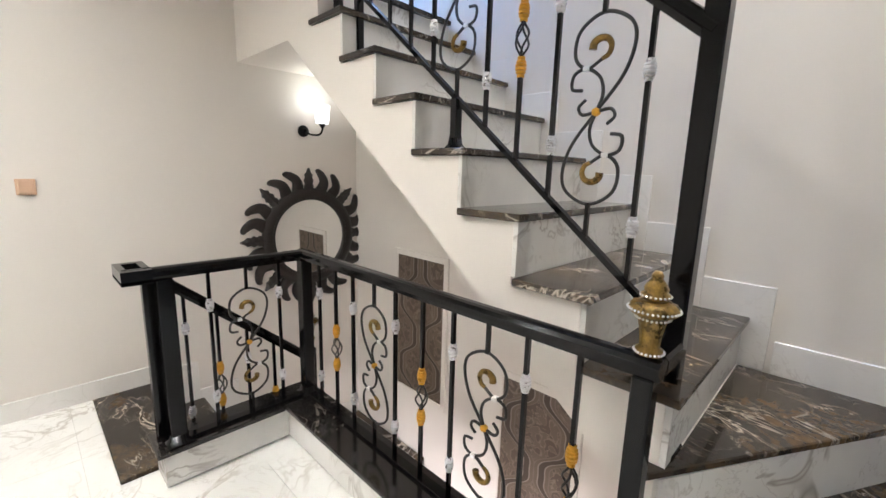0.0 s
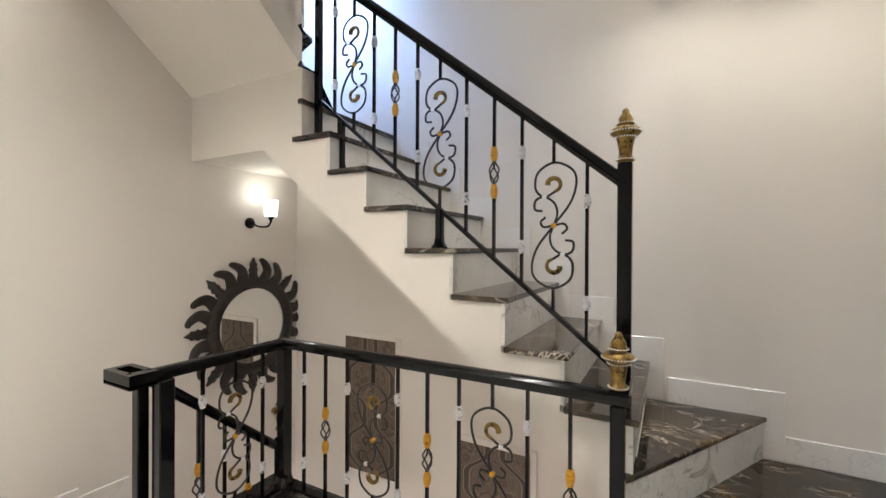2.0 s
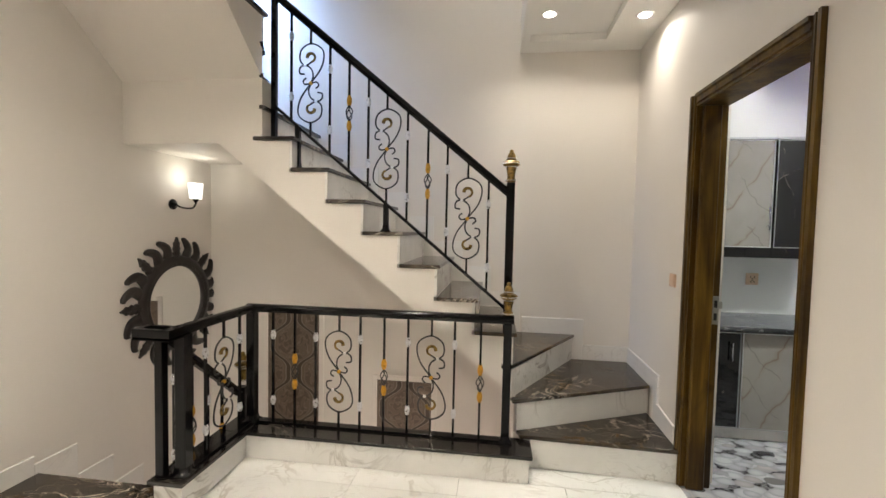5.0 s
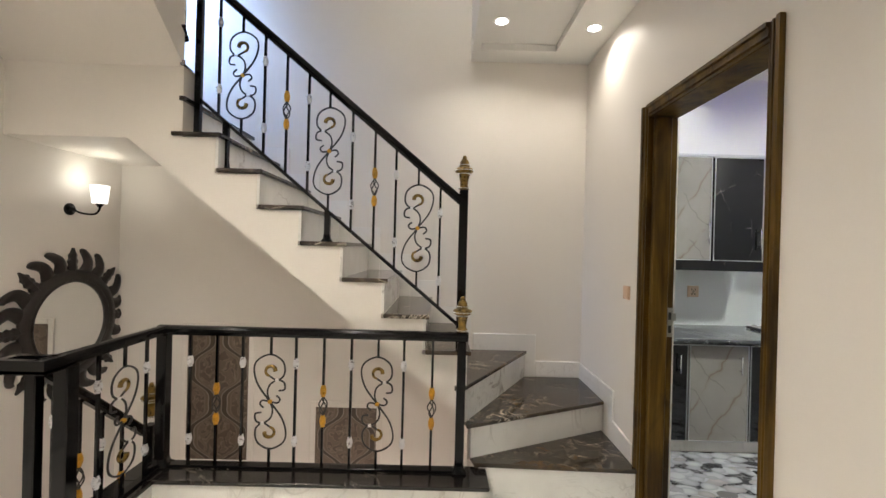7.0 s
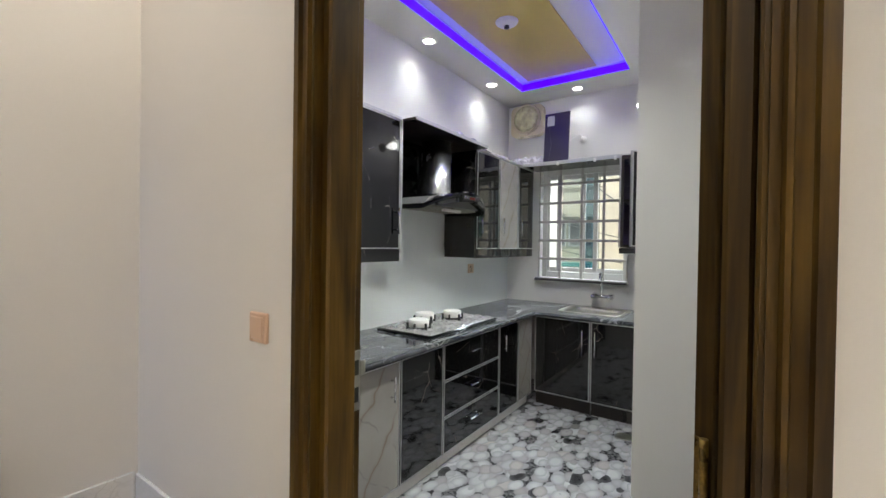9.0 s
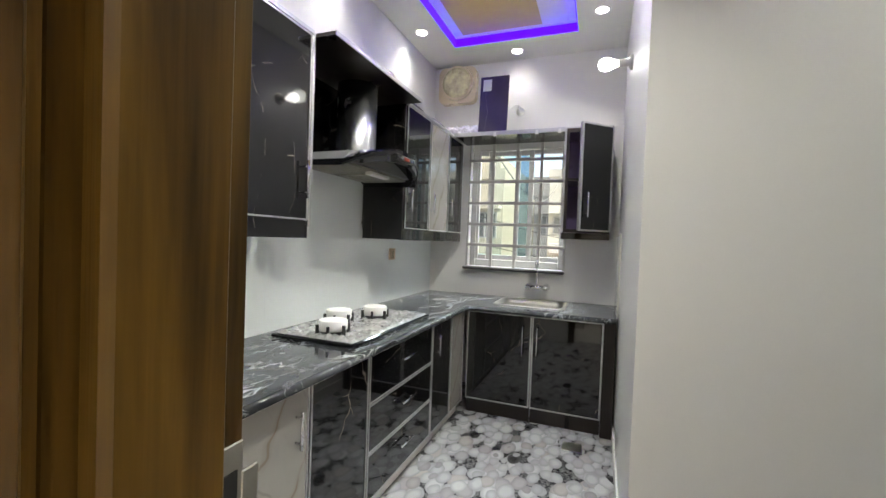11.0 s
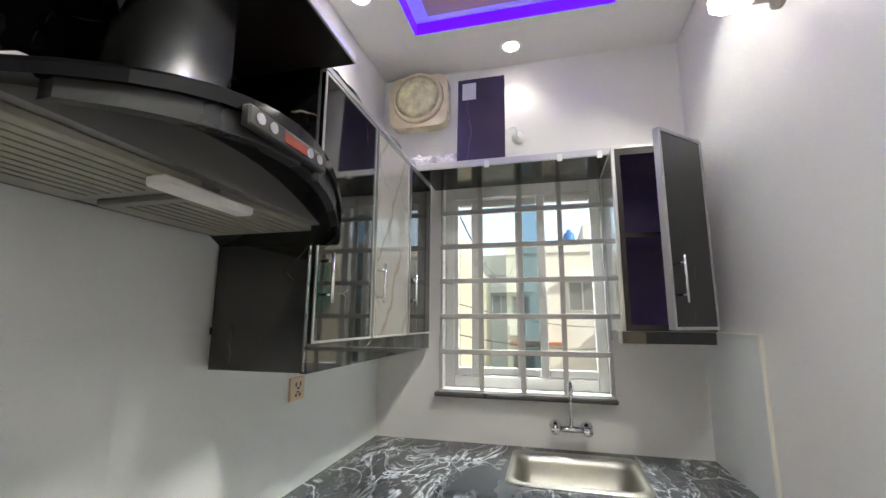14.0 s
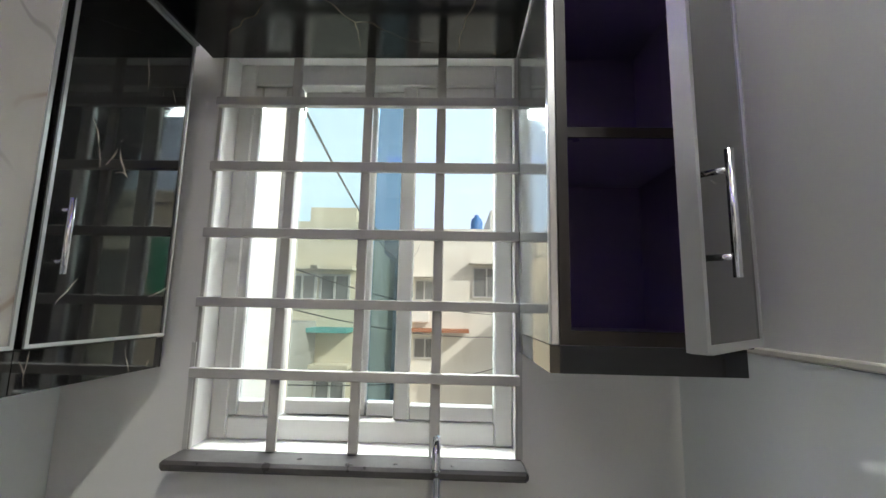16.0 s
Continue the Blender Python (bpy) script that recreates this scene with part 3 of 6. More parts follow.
part("winder_core", prism([(0.985, 1.11), (1.03, 1.06), (XR, 1.03), (XR, YB), (0.985, YB)], "z", 0.0, RISE - 0.026), WALL, STAIRS)
part("winder_core", prism([(0.985, 1.12), (XR, 1.523), (XR, YB), (0.985, YB)], "z", RISE - 0.02, 2 * RISE - 0.026), WALL, STAIRS)
part("winder_core", prism([(0.955, 1.11), (0.985, 1.13), (1.468, YB), (0.955, YB)], "z", 2 * RISE - 0.02, 3 * RISE - 0.026), WALL, STAIRS)

# the next flight, climbing back over the hall beside the west wall
UP = thing("upper_stairs", (-1.2, 0.6, 2.42), "upper flight of stairs with a cream plastered underside", "staircase")
part("soffit", prism([(1.11, 2.41), (1.11, 2.60), (-0.2, 3.70), (-0.2, 3.50)], "x", XL, -0.705), WALL, UP, "cream plastered sloping underside")
part("tread", prism([(-0.685, 1.09), (-0.685, YB - 0.012), (XL + 0.01, YB - 0.012), (XL + 0.01, 1.24), (-0.715, 1.24), (-0.715, 1.09)], "z", 11 * RISE - 0.024, 11 * RISE), GRANITE, UP, "polished dark granite")
part("riser", bbox(-0.722, -0.706, 1.235, YB - 0.012, 10 * RISE, 11 * RISE - 0.025), RISER_M, UP, "white marble")
part("tread", prism([(-0.685, 1.09), (-1.25, YB - 0.012), (XL + 0.01, YB - 0.012), (XL + 0.01, 1.24), (-0.73, 1.24), (-0.715, 1.09)], "z", 12 * RISE - 0.024, 12 * RISE), GRANITE, UP, "polished dark granite")
part("tread", prism([(-0.685, 1.09), (XL + 0.01, 1.60), (XL + 0.01, 1.24), (-0.76, 1.24), (-0.715, 1.09)], "z", 13 * RISE - 0.024, 13 * RISE), GRANITE, UP, "polished dark granite")
for k in range(14, 19):
    y = 1.13 - GO * (k - 14)
    z = k * RISE
    part("tread", bbox(XL + 0.01, -0.685, y - GO - 0.02, y + 0.02, z - 0.024, z, 0.004), GRANITE, UP, "polished dark granite")
    part("riser", bbox(XL + 0.01, -0.71, y - 0.016, y, z - RISE, z - 0.025), RISER_M, UP, "white marble")
    part("step_body", bbox(XL + 0.01, -0.712, y - GO, y - 0.018, z - RISE, z - 0.026), WALL, UP)

# stepped skirting beside the stairs
SK = 0.012
for x0, x1, z0, z1 in ((1.571, XR - SK, 2 * RISE, 0.528), (1.075, 1.570, 2 * RISE, 0.737)):
    setting("baseboard", bbox(x0, x1, YB - SK, YB, z0, z1, 0.002), SKIRT_M, "white marble skirting following the steps")
for k in range(4, 11):
    x1, x0 = NOSE[k] + 0.066, NOSE[k] - GO + 0.067
    setting("baseboard", bbox(x0, x1, YB - SK, YB, (k - 1) * RISE, k * RISE + 0.13, 0.002), SKIRT_M, "white marble skirting following the steps")
for y0, y1, z0, z1 in ((1.40, YB - SK, 0.40, 0.52), (1.35, 1.41, 0.2, 0.52)):
    setting("baseboard", bbox(XR - SK, XR, y0, y1, z0, z1, 0.002), SKIRT_M, "white marble skirting following the steps")
setting("baseboard", prism([(1.09, 0.0), (1.35, 0.2), (1.35, 0.33), (1.09, 0.30)], "x", XR - SK, XR), SKIRT_M, "white marble skirting following the steps")
setting("baseboard", bbox(XR - SK, XR, YF, DOOR_Y0 - 0.11, 0, 0.11, 0.002), SKIRT_M, "white marble skirting")
setting("baseboard", bbox(XL, XL + SK, YF, 0.50, 0, 0.11, 0.002), SKIRT_M, "white marble skirting")

# ---------------------------------------------------------------- stairs down
DOWN = thing("lower_stairs", (-1.27, 1.0, -0.8), "flight of dark granite steps going down between wall and kerb", "staircase")
part("tread", bbox(XL + 0.01, -0.845, 0.2, 0.52, -0.024, 0.002, 0.004), GRANITE, DOWN, "polished dark granite with pale veins")
for k in range(1, 4):
    y = 0.5 + GO * (k - 1)
    part("tread", bbox(XL + 0.01, -0.845, y - 0.01, y + GO + 0.02, -RISE * k - 0.024, -RISE * k, 0.004), GRANITE, DOWN, "polished dark granite with pale veins")
    part("riser", bbox(XL + 0.01, -0.845, y - 0.005, y + 0.01, -RISE * k, -RISE * (k - 1) - 0.025), RISER_M, DOWN, "white marble")
    setting("baseboard", bbox(XL, XL + SK, y, y + GO, -RISE * k, -RISE * (k - 1) + 0.06, 0.002), SKIRT_M, "white marble skirting following the steps")
part("landing", bbox(XL + 0.01, -0.84, 0.5 + 3 * GO, YB - 0.01, -RISE * 4 - 0.12, -RISE * 4, 0.004), GRANITE, DOWN, "polished dark granite landing")
part("riser", bbox(XL + 0.01, -0.845, 0.5 + 3 * GO, 0.515 + 3 * GO, -RISE * 4, -RISE * 3 - 0.025), RISER_M, DOWN)
setting("baseboard", bbox(XL, XL + SK, 0.5 + 3 * GO, YB, -RISE * 4, -RISE * 4 + 0.12, 0.002), SKIRT_M, "white marble skirting")
part("flank", prism([(0.5, -0.03), (0.5, -0.6), (1.24, -1.2), (1.24, -0.84)], "x", -0.842, -0.832), WALL, DOWN)
for k in range(6):
    x = -0.84 + GO * k
    z = -RISE * (5 + k)
    part("tread", bbox(x - 0.01, x + GO + 0.02, 1.06, YB - 0.01, z - 0.024, z, 0.004), GRANITE, DOWN, "polished dark granite")
    part("riser", bbox(x - 0.015, x, 1.06, YB - 0.01, z, z + RISE - 0.025), RISER_M, DOWN, "white marble")

# ---------------------------------------------------------------- iron railings
SCROLL_MAIN = [(0, 0), (0.068, 0.092), (0.091, 0.176), (0.07, 0.23), (0, 0.26), (-0.067, 0.222), (-0.076, 0.153), (-0.038, 0.119), (0.004, 0.140)]
SCROLL_HOOK = [(0.004, 0.140), (0.021, 0.150), (0.027, 0.171), (0.016, 0.190), (-0.006, 0.195), (-0.023, 0.184), (-0.026, 0.168)]
SCROLL_IN = [(0, 0), (0.015, 0.046), (0.003, 0.092), (-0.038, 0.119), (-0.075, 0.107), (-0.079, 0.069), (-0.047, 0.061)]
SCROLL_CURL = [(0, 0), (-0.041, -0.006), (-0.054, 0.015), (-0.034, 0.035)]
COLLAR = [(0.008, -0.029), (0.0115, -0.028), (0.0120, -0.021), (0.0100, -0.020), (0.0150, -0.0165), (0.0155, -0.0125), (0.0105, -0.0105), (0.0165, -0.0085), (0.0170, -0.0025), (0.0110, 0.0), (0.0170, 0.0025), (0.0165, 0.0085), (0.0105, 0.0105), (0.0155, 0.0125), (0.0150, 0.0165), (0.0100, 0.020), (0.0120, 0.021), (0.0115, 0.028), (0.008, 0.029)]


def bar(rail, p, z0, z1, h=0.0065):
    part("baluster", box(bm_new(), p.x - h, p.x + h, p.y - h, p.y + h, z0, z1), BLACKMET, rail)


def bar_a(rail, p, z0, z1, drop=0.155):
    """A plain bar with two silver collars."""
    bar(rail, p, z0, z1)
    for z in (z0 + drop, z1 - drop):
        part("collar", lathe(COLLAR, (p.x, p.y, z), 12, None, False), SILVER, rail, "silver-painted collar")


def bar_b(rail, p, z0, z1, mid=None):
    """A bar with a twisted basket between two gold collars."""
    c = (z0 + z1) / 2 if mid is None else mid
    bar(rail, p, z0, c - 0.05)
    bar(rail, p, c + 0.05, z1)
    bm = bm_new()
    for k in range(4):
        a0 = k * math.pi / 2
        line = [(p.x + 0.024 * math.sin(math.pi * i / 8) * math.cos(a0 + i * 0.33), p.y + 0.024 * math.sin(math.pi * i / 8) * math.sin(a0 + i * 0.33), c - 0.052 + 0.104 * i / 8) for i in range(9)]
        tube(line, 0.0038, 5, bm)
    part("basket", bm, IRON, rail)
    for z in (c - 0.083, c + 0.083):
        part("collar", lathe([(r * 1.05, h * 1.1) for r, h in COLLAR], (p.x, p.y, z), 10, None, False), GOLD, rail, "gold-painted collar")


def bar_c(rail, p, along, z0, z1, flip=1):
    """A scroll panel: a tall S of bent iron with gold hooks."""
    c = (z0 + z1) / 2
    place = lambda q, s: p + along * (q[0] * s * flip) + Vector((0, 0, q[1] * s + c - p.z))
    bm = bm_new()
    for s in (1, -1):
        for line in (SCROLL_MAIN, SCROLL_IN, SCROLL_CURL):
            tube(spline([place(q, s) for q in line], 5), 0.0052, 6, bm)
        part("scroll_hook", tube(spline([place(q, s) for q in SCROLL_HOOK], 6), 0.0062, 8, end=0.0118), OLDGOLD, rail, "gold-painted scroll end")
        q = place((-0.038, 0.119), s)
        part("clip", box(bm_new(), q.x - 0.009, q.x + 0.009, q.y - 0.009, q.y + 0.009, q.z - 0.006, q.z + 0.006), WHITEPL, rail, "white-painted clip")
    part("scroll", bm, IRON, rail)
    part("bead", lathe([(0.004, -0.012), (0.013, -0.006), (0.013, 0.006), (0.004, 0.012)], place((0, 0), 1), 8), GOLD, rail, "gold-painted bead")
    bar(rail, p, z0, c - 0.256, 0.006)
    bar(rail, p, c + 0.256, z1, 0.006)


def handrail(rail, a, b, width=0.058, high=0.05, name="handrail"):
    """A moulded bar from a to b: rounded top over a narrower grooved body."""
    a, b = Vector(a), Vector(b)
    d = (b - a).normalized()
    side = d.cross(Vector((0, 0, 1))).normalized()
    up = side.cross(d)
    prof = [(-0.3, -0.5), (0.3, -0.5), (0.34, -0.2), (0.5, -0.12), (0.5, 0.2), (0.36, 0.42), (0.15, 0.5), (-0.15, 0.5), (-0.36, 0.42), (-0.5, 0.2), (-0.5, -0.12), (-0.34, -0.2)]
    bm = bm_new()
    ends = [[bm.verts.new(q + side * (u * width) + up * (v * high)) for u, v in prof] for q in (a, b)]
    n = len(prof)
    bm.faces.new(ends[0]), bm.faces.new(ends[1][::-1])
    for i in range(n):
        bm.faces.new((ends[0][i], ends[1][i], ends[1][(i + 1) % n], ends[0][(i + 1) % n]))
    bmesh.ops.recalc_face_normals(bm, faces=bm.faces[:])
    part(name, bm, BLACKMET, rail, "gloss black moulded handrail")


def post(rail, x, y, z0, z1, h=0.024, foot=True):
    part("post", bbox(x - h, x + h, y - h, y + h, z0, z1, 0.004), BLACKMET, rail, "gloss black square post")
    if foot:
        part("post_foot", lathe([(h * 2.4, 0), (h * 2.3, 0.008), (h * 1.6, 0.02), (h * 1.35, 0.05)], (x, y, z0), 4, Matrix.Rotation(radians(45), 4, "Z")), BLACKMET, rail)


def finial(rail, x, y, z, s=1.0):
    top = [(0.020, 0), (0.030, 0.004), (0.030, 0.016), (0.022, 0.022), (0.024, 0.050), (0.031, 0.085), (0.034, 0.092)]
    cap = [(0.036, 0.094), (0.050, 0.102), (0.054, 0.114), (0.046, 0.124), (0.026, 0.130)]
    tip = [(0.026, 0.131), (0.031, 0.137), (0.031, 0.144), (0.024, 0.150), (0.026, 0.158), (0.018, 0.172), (0.012, 0.180), (0.013, 0.187), (0.007, 0.196)]
    for nm, prof, mat in (("finial_stem", top, OLDGOLD), ("finial_cup", cap, OLDGOLD), ("finial_tip", tip, OLDGOLD)):
        bm = lathe([(r * s, h * s) for r, h in prof], (x, y, z), 24)
        if nm != "finial_tip":
            bm.verts.ensure_lookup_table()
            for i, v in enumerate(bm.verts):
                if i % 2 and 1 < i // 24 < len(prof) - 1:
                    v.co.x, v.co.y = x + (v.co.x - x) * 0.88, y + (v.co.y - y) * 0.88
        part(nm, bm, mat, rail, "aged gold turned finial")
    for r, h, n in ((0.054, 0.110, 34), (0.032, 0.010, 22), (0.031, 0.141, 20), (0.036, 0.090, 24)):
        bm = bm_new()
        for i in range(n):
            a = 2 * math.pi * i / n
            m = Matrix.Translation((x + r * s * math.cos(a), y + r * s * math.sin(a), z + h * s))
            bmesh.ops.create_icosphere(bm, subdivisions=1, radius=0.0034 * s, matrix=m)
        part("beading", bm, SILVER, rail, "silver-painted beading", kind="stuff")


# level guard along the stairwell
GY, GX, KT = 1.0, -0.705, 0.168
GUARD = thing("guard_railing", (0.1, GY, KT), "black iron guard railing with gold and silver scrollwork", "railing")
handrail(GUARD, (GX - 0.03, GY, 0.915), (0.965, GY, 0.915))
part("bottom_rail", bbox(GX, 0.93, GY - 0.022, GY + 0.022, KT, KT + 0.014, 0.002), BLACKMET, GUARD)
post(GUARD, GX, GY, KT, 0.89, 0.028)
post(GUARD, 0.93, GY, KT, 0.89, 0.024)
for x, k in zip((-0.56, -0.413, -0.272, -0.118, 0.02, 0.174, 0.325, 0.472, 0.614, 0.772), "abacabacab"):
    p = Vector((x, GY, KT))
    if k == "a":
        bar_a(GUARD, p, KT, 0.895, 0.15)
    elif k == "b":
        bar_b(GUARD, p, KT, 0.895, 0.515)
    else:
        bar_c(GUARD, p, Vector((1, 0, 0)), KT, 0.895, -1)
finial(GUARD, 0.93, GY, 0.942, 1.0)
part("rail_return", bbox(0.905, 0.965, GY + 0.03, 1.16, 0.885, 0.935, 0.008), BLACKMET, GUARD)

SIDE = thing("side_railing", (GX, 0.65, KT), "short black iron guard railing with a scroll panel", "railing")
handrail(SIDE, (GX, GY - 0.03, 0.915), (GX, 0.27, 0.915))
part("bottom_rail", bbox(GX - 0.02, GX + 0.02, 0.38, GY - 0.03, KT, KT + 0.014, 0.002), BLACKMET, SIDE)
post(SIDE, GX, 0.40, KT, 0.89, 0.03)
for y, k in ((0.865, "a"), (0.715, "c"), (0.56, "a")):
    p = Vector((GX, y, KT))
    if k == "a":
        bar_a(SIDE, p, KT, 0.895, 0.15)
    else:
        bar_c(SIDE, p, Vector((0, 1, 0)), KT, 0.895, 1)
# squared end piece, open on top
bm = bm_new()
for a in ((-0.86, -0.665, 0.26, 0.285), (-0.86, -0.665, 0.335, 0.36), (-0.86, -0.83, 0.285, 0.335), (-0.70, -0.665, 0.285, 0.335)):
    box(bm, *a, 0.89, 0.94)
box(bm, -0.86, -0.665, 0.26, 0.36, 0.885, 0.9)
part("rail_end", bm, BLACKMET, SIDE, "gloss black squared rail end")

# railing of the flight going down
DR = thing("stair_railing_down", (-0.80, 0.7, -0.5), "black iron stair railing going down beside the kerb", "railing")
DX = -0.80
post(DR, -0.795, 0.36, 0.168, 0.89, 0.022, False)
handrail(DR, (DX - 0.02, 0.40, 0.87), (DX - 0.02, 1.03, 0.335), 0.05, 0.045)
post(DR, DX - 0.02, 1.075, -0.83, 0.36, 0.026)
finial(DR, DX - 0.02, 1.075, 0.40, 1.0)
for y, k in ((0.49, "a"), (0.62, "b"), (0.75, "a"), (0.88, "b")):
    top = 0.87 - 0.85 * (y - 0.40) - 0.02
    p = Vector((-0.835, y, 0))
    (bar_a if k == "a" else bar_b)(DR, p, top - 0.72, top)
part("bottom_rail", tube([(-0.835, 0.40, 0.13), (-0.835, 1.03, -0.40)], 0.012, 4), BLACKMET, DR)

# railing of the flight going up
SR = thing("stair_railing", (0.2, 1.2, 1.0), "black iron stair railing with gold scrolls and silver collars", "railing")
SY = 1.2
rail_z = lambda x: 1.687 - 0.825 * (x - 0.913)
low_z = lambda x: 0.945 - 0.831 * (x - 0.913)
handrail(SR, (0.93, SY, rail_z(0.93)), (-1.0, SY, rail_z(-1.0)))
part("bottom_rail", tube([(0.92, SY, low_z(0.92)), (-0.68, SY, low_z(-0.68))], 0.0125, 4), BLACKMET, SR)
for x, k in zip((0.791, 0.658, 0.522, 0.394, 0.257, 0.118, -0.009, -0.142, -0.276, -0.411, -0.548), "acabacabaca"):
    p = Vector((x, SY, 0))
    if k == "a":
        bar_a(SR, p, low_z(x), rail_z(x) - 0.02, 0.158)
    elif k == "b":
        bar_b(SR, p, low_z(x), rail_z(x) - 0.02, (low_z(x) + rail_z(x)) / 2 + 0.01)
    else:
        bar_c(SR, p, Vector((1, 0, 0)), low_z(x), rail_z(x) - 0.02, 1)
post(SR, 0.93, SY, 3 * RISE, 1.75, 0.026)
finial(SR, 0.93, SY, 1.752, 1.05)
post(SR, -0.67, SY, 10 * RISE, 3.1, 0.018, False)
for x, k in ((0.118, 7), (-0.50, 9)):
    post(SR, x, SY, k * RISE if k == 7 else 9 * RISE, low_z(x), 0.017)

# ---------------------------------------------------------------- hall things
MC = Vector((XL, 1.575, 0.82))
SUN = thing("sunburst_mirror", (XL, 1.575, 0.30), "round wall mirror in a dark carved sunburst frame", "mirror")
ax = Matrix.Rotation(radians(90), 4, "Y")
part("mirror_glass", prism([(MC.y + 0.287 * math.cos(i * math.pi / 24), MC.z + 0.287 * math.sin(i * math.pi / 24)) for i in range(48)], "x", XL + 0.001, XL + 0.012), MIRROR, SUN, "round mirror glass")
part("ring", lathe([(0.283, 0.004), (0.283, 0.026), (0.293, 0.032), (0.303, 0.026), (0.312, 0.034), (0.365, 0.026), (0.372, 0.004)], MC, 48, ax), SUNFRAME, SUN)
bm = bm_new()
for i in range(90):
    a = 2 * math.pi * i / 90
    bmesh.ops.create_icosphere(bm, subdivisions=1, radius=0.0065, matrix=Matrix.Translation(MC + Vector((0.030, 0.298 * math.cos(a), 0.298 * math.sin(a)))))
part("rope_beading", bm, SUNFRAME, SUN)


def flame(a, bend):
    """A carved ray that swings to one side and tapers."""
    er, et = Vector((0, math.cos(a), math.sin(a))), Vector((0, -math.sin(a), math.cos(a)))
    line = spline([MC + er * r + et * (t * bend) for r, t in ((0.345, 0.0), (0.40, -0.016), (0.44, -0.012), (0.475, 0.018), (0.495, 0.052), (0.488, 0.070))], 4)
    bm, n = bm_new(), 0
    rows = []
    for i, q in enumerate(line):
        f = i / (len(line) - 1)
        wdt = 0.038 * (1 - f) ** 0.7 + 0.010
        d = (line[min(i + 1, len(line) - 1)] - line[max(i - 1, 0)]).normalized()
        s = d.cross(Vector((1, 0, 0))).normalized() * wdt
        x = Vector((1, 0, 0))
        rows.append([bm.verts.new(q + v) for v in (-s + x * 0.002, -s * 0.85 + x * 0.016, x * 0.026, s * 0.85 + x * 0.016, s + x * 0.002)])
    for p, q in zip(rows, rows[1:]):
        for k in range(4):
            bm.faces.new((p[k], p[k + 1], q[k + 1], q[k])).smooth = True
        bm.faces.new((p[4], p[0], q[0], q[4]))
    bm.faces.new(rows[0]), bm.faces.new(rows[-1][::-1])
    bmesh.ops.recalc_face_normals(bm, faces=bm.faces[:])
    part("ray", bm, SUNFRAME, SUN)


def leaf_ray(a):
    er, et = Vector((0, math.cos(a), math.sin(a))), Vector((0, -math.sin(a), math.cos(a)))
    out = [(0.345, 0.030), (0.385, 0.040), (0.40, 0.030), (0.425, 0.041), (0.445, 0.028), (0.468, 0.034), (0.485, 0.018), (0.518, 0.004)]
    ring = [(r, t) for r, t in out] + [(r, -t) for r, t in out[::-1]]
    bm = bm_new()
    back = [bm.verts.new(MC + er * r + et * t + Vector((0.002, 0, 0))) for r, t in ring]
    front = [bm.verts.new(MC + er * r + et * t * 0.85 + Vector((0.016, 0, 0))) for r, t in ring]
    n = len(ring)
    for i in range(n):
        bm.faces.new((back[i], back[(i + 1) % n], front[(i + 1) % n], front[i]))
    rib = [bm.verts.new(MC + er * r + Vector((0.030 - 0.012 * (r > 0.5), 0, 0))) for r, t in out]
    for i in range(len(out) - 1):
        bm.faces.new((front[i], front[i + 1], rib[i + 1], rib[i]))
        bm.faces.new((front[n - 1 - i], rib[i], rib[i + 1], front[n - 2 - i]))
    bmesh.ops.recalc_face_normals(bm, faces=bm.faces[:])
    part("leaf", bm, SUNFRAME, SUN)


for i in range(8):
    a = math.pi / 2 + i * math.pi / 4
    leaf_ray(a)
    flame(a + math.pi / 12, 1)
    flame(a + math.pi / 6, 1)

# wall lamp
WL = thing("wall_lamp", (XL, 1.52, 1.60), "lit wall lamp with a white glass shade on a black bracket", "wall lamp")
part("rosette", lathe([(0.042, 0.0), (0.042, 0.010), (0.034, 0.018), (0.014, 0.022), (0.012, 0.034)], (XL, 1.545, 1.60), 20, ax), BLACKMET, WL)
part("arm", tube(spline([(XL + 0.02, 1.545, 1.60), (XL + 0.07, 1.57, 1.575), (XL + 0.125, 1.605, 1.575), (XL + 0.145, 1.62, 1.61), (XL + 0.145, 1.62, 1.635)], 6), 0.007, 8), BLACKMET, WL)
part("cup", lathe([(0.006, -0.02), (0.020, 0.0), (0.026, 0.012)], (XL + 0.145, 1.62, 1.637), 16), BLACKMET, WL)
part("shade", lathe([(0.044, 0.0), (0.050, 0.06), (0.056, 0.125), (0.053, 0.125), (0.045, 0.05), (0.03, 0.006)], (XL + 0.145, 1.62, 1.65), 24), SHADE, WL, "glowing white glass shade")
lamp("wall_lamp_light", "POINT", pose(XL + 0.145, 1.62, 1.80), 1.15, (1.0, 0.98, 0.86), radius=0.04)

# framed wallpaper panels on the stairwell wall
for x0, x1, z0, z1 in ((-1.170, -0.688, -0.31, 0.724), (-0.152, 0.328, -1.0, 0.124)):
    P = thing("wall_panel", ((x0 + x1) / 2, YB, z0), "brown damask wallpaper panel framed by white moulding", "wall panel", "panels on the stairwell wall")
    part("wallpaper", bbox(x0, x1, YB - 0.006, YB, z0, z1), DAMASK, P, "brown damask wallpaper")
    for a in ((x0 - 0.045, x0, z0 - 0.045, z1 + 0.045), (x1, x1 + 0.045, z0 - 0.045, z1 + 0.045), (x0, x1, z1, z1 + 0.045), (x0, x1, z0 - 0.045, z0)):
        part("moulding", bbox(a[0], a[1], YB - 0.016, YB, a[2], a[3], 0.005), WALL, P, "cream painted moulding")


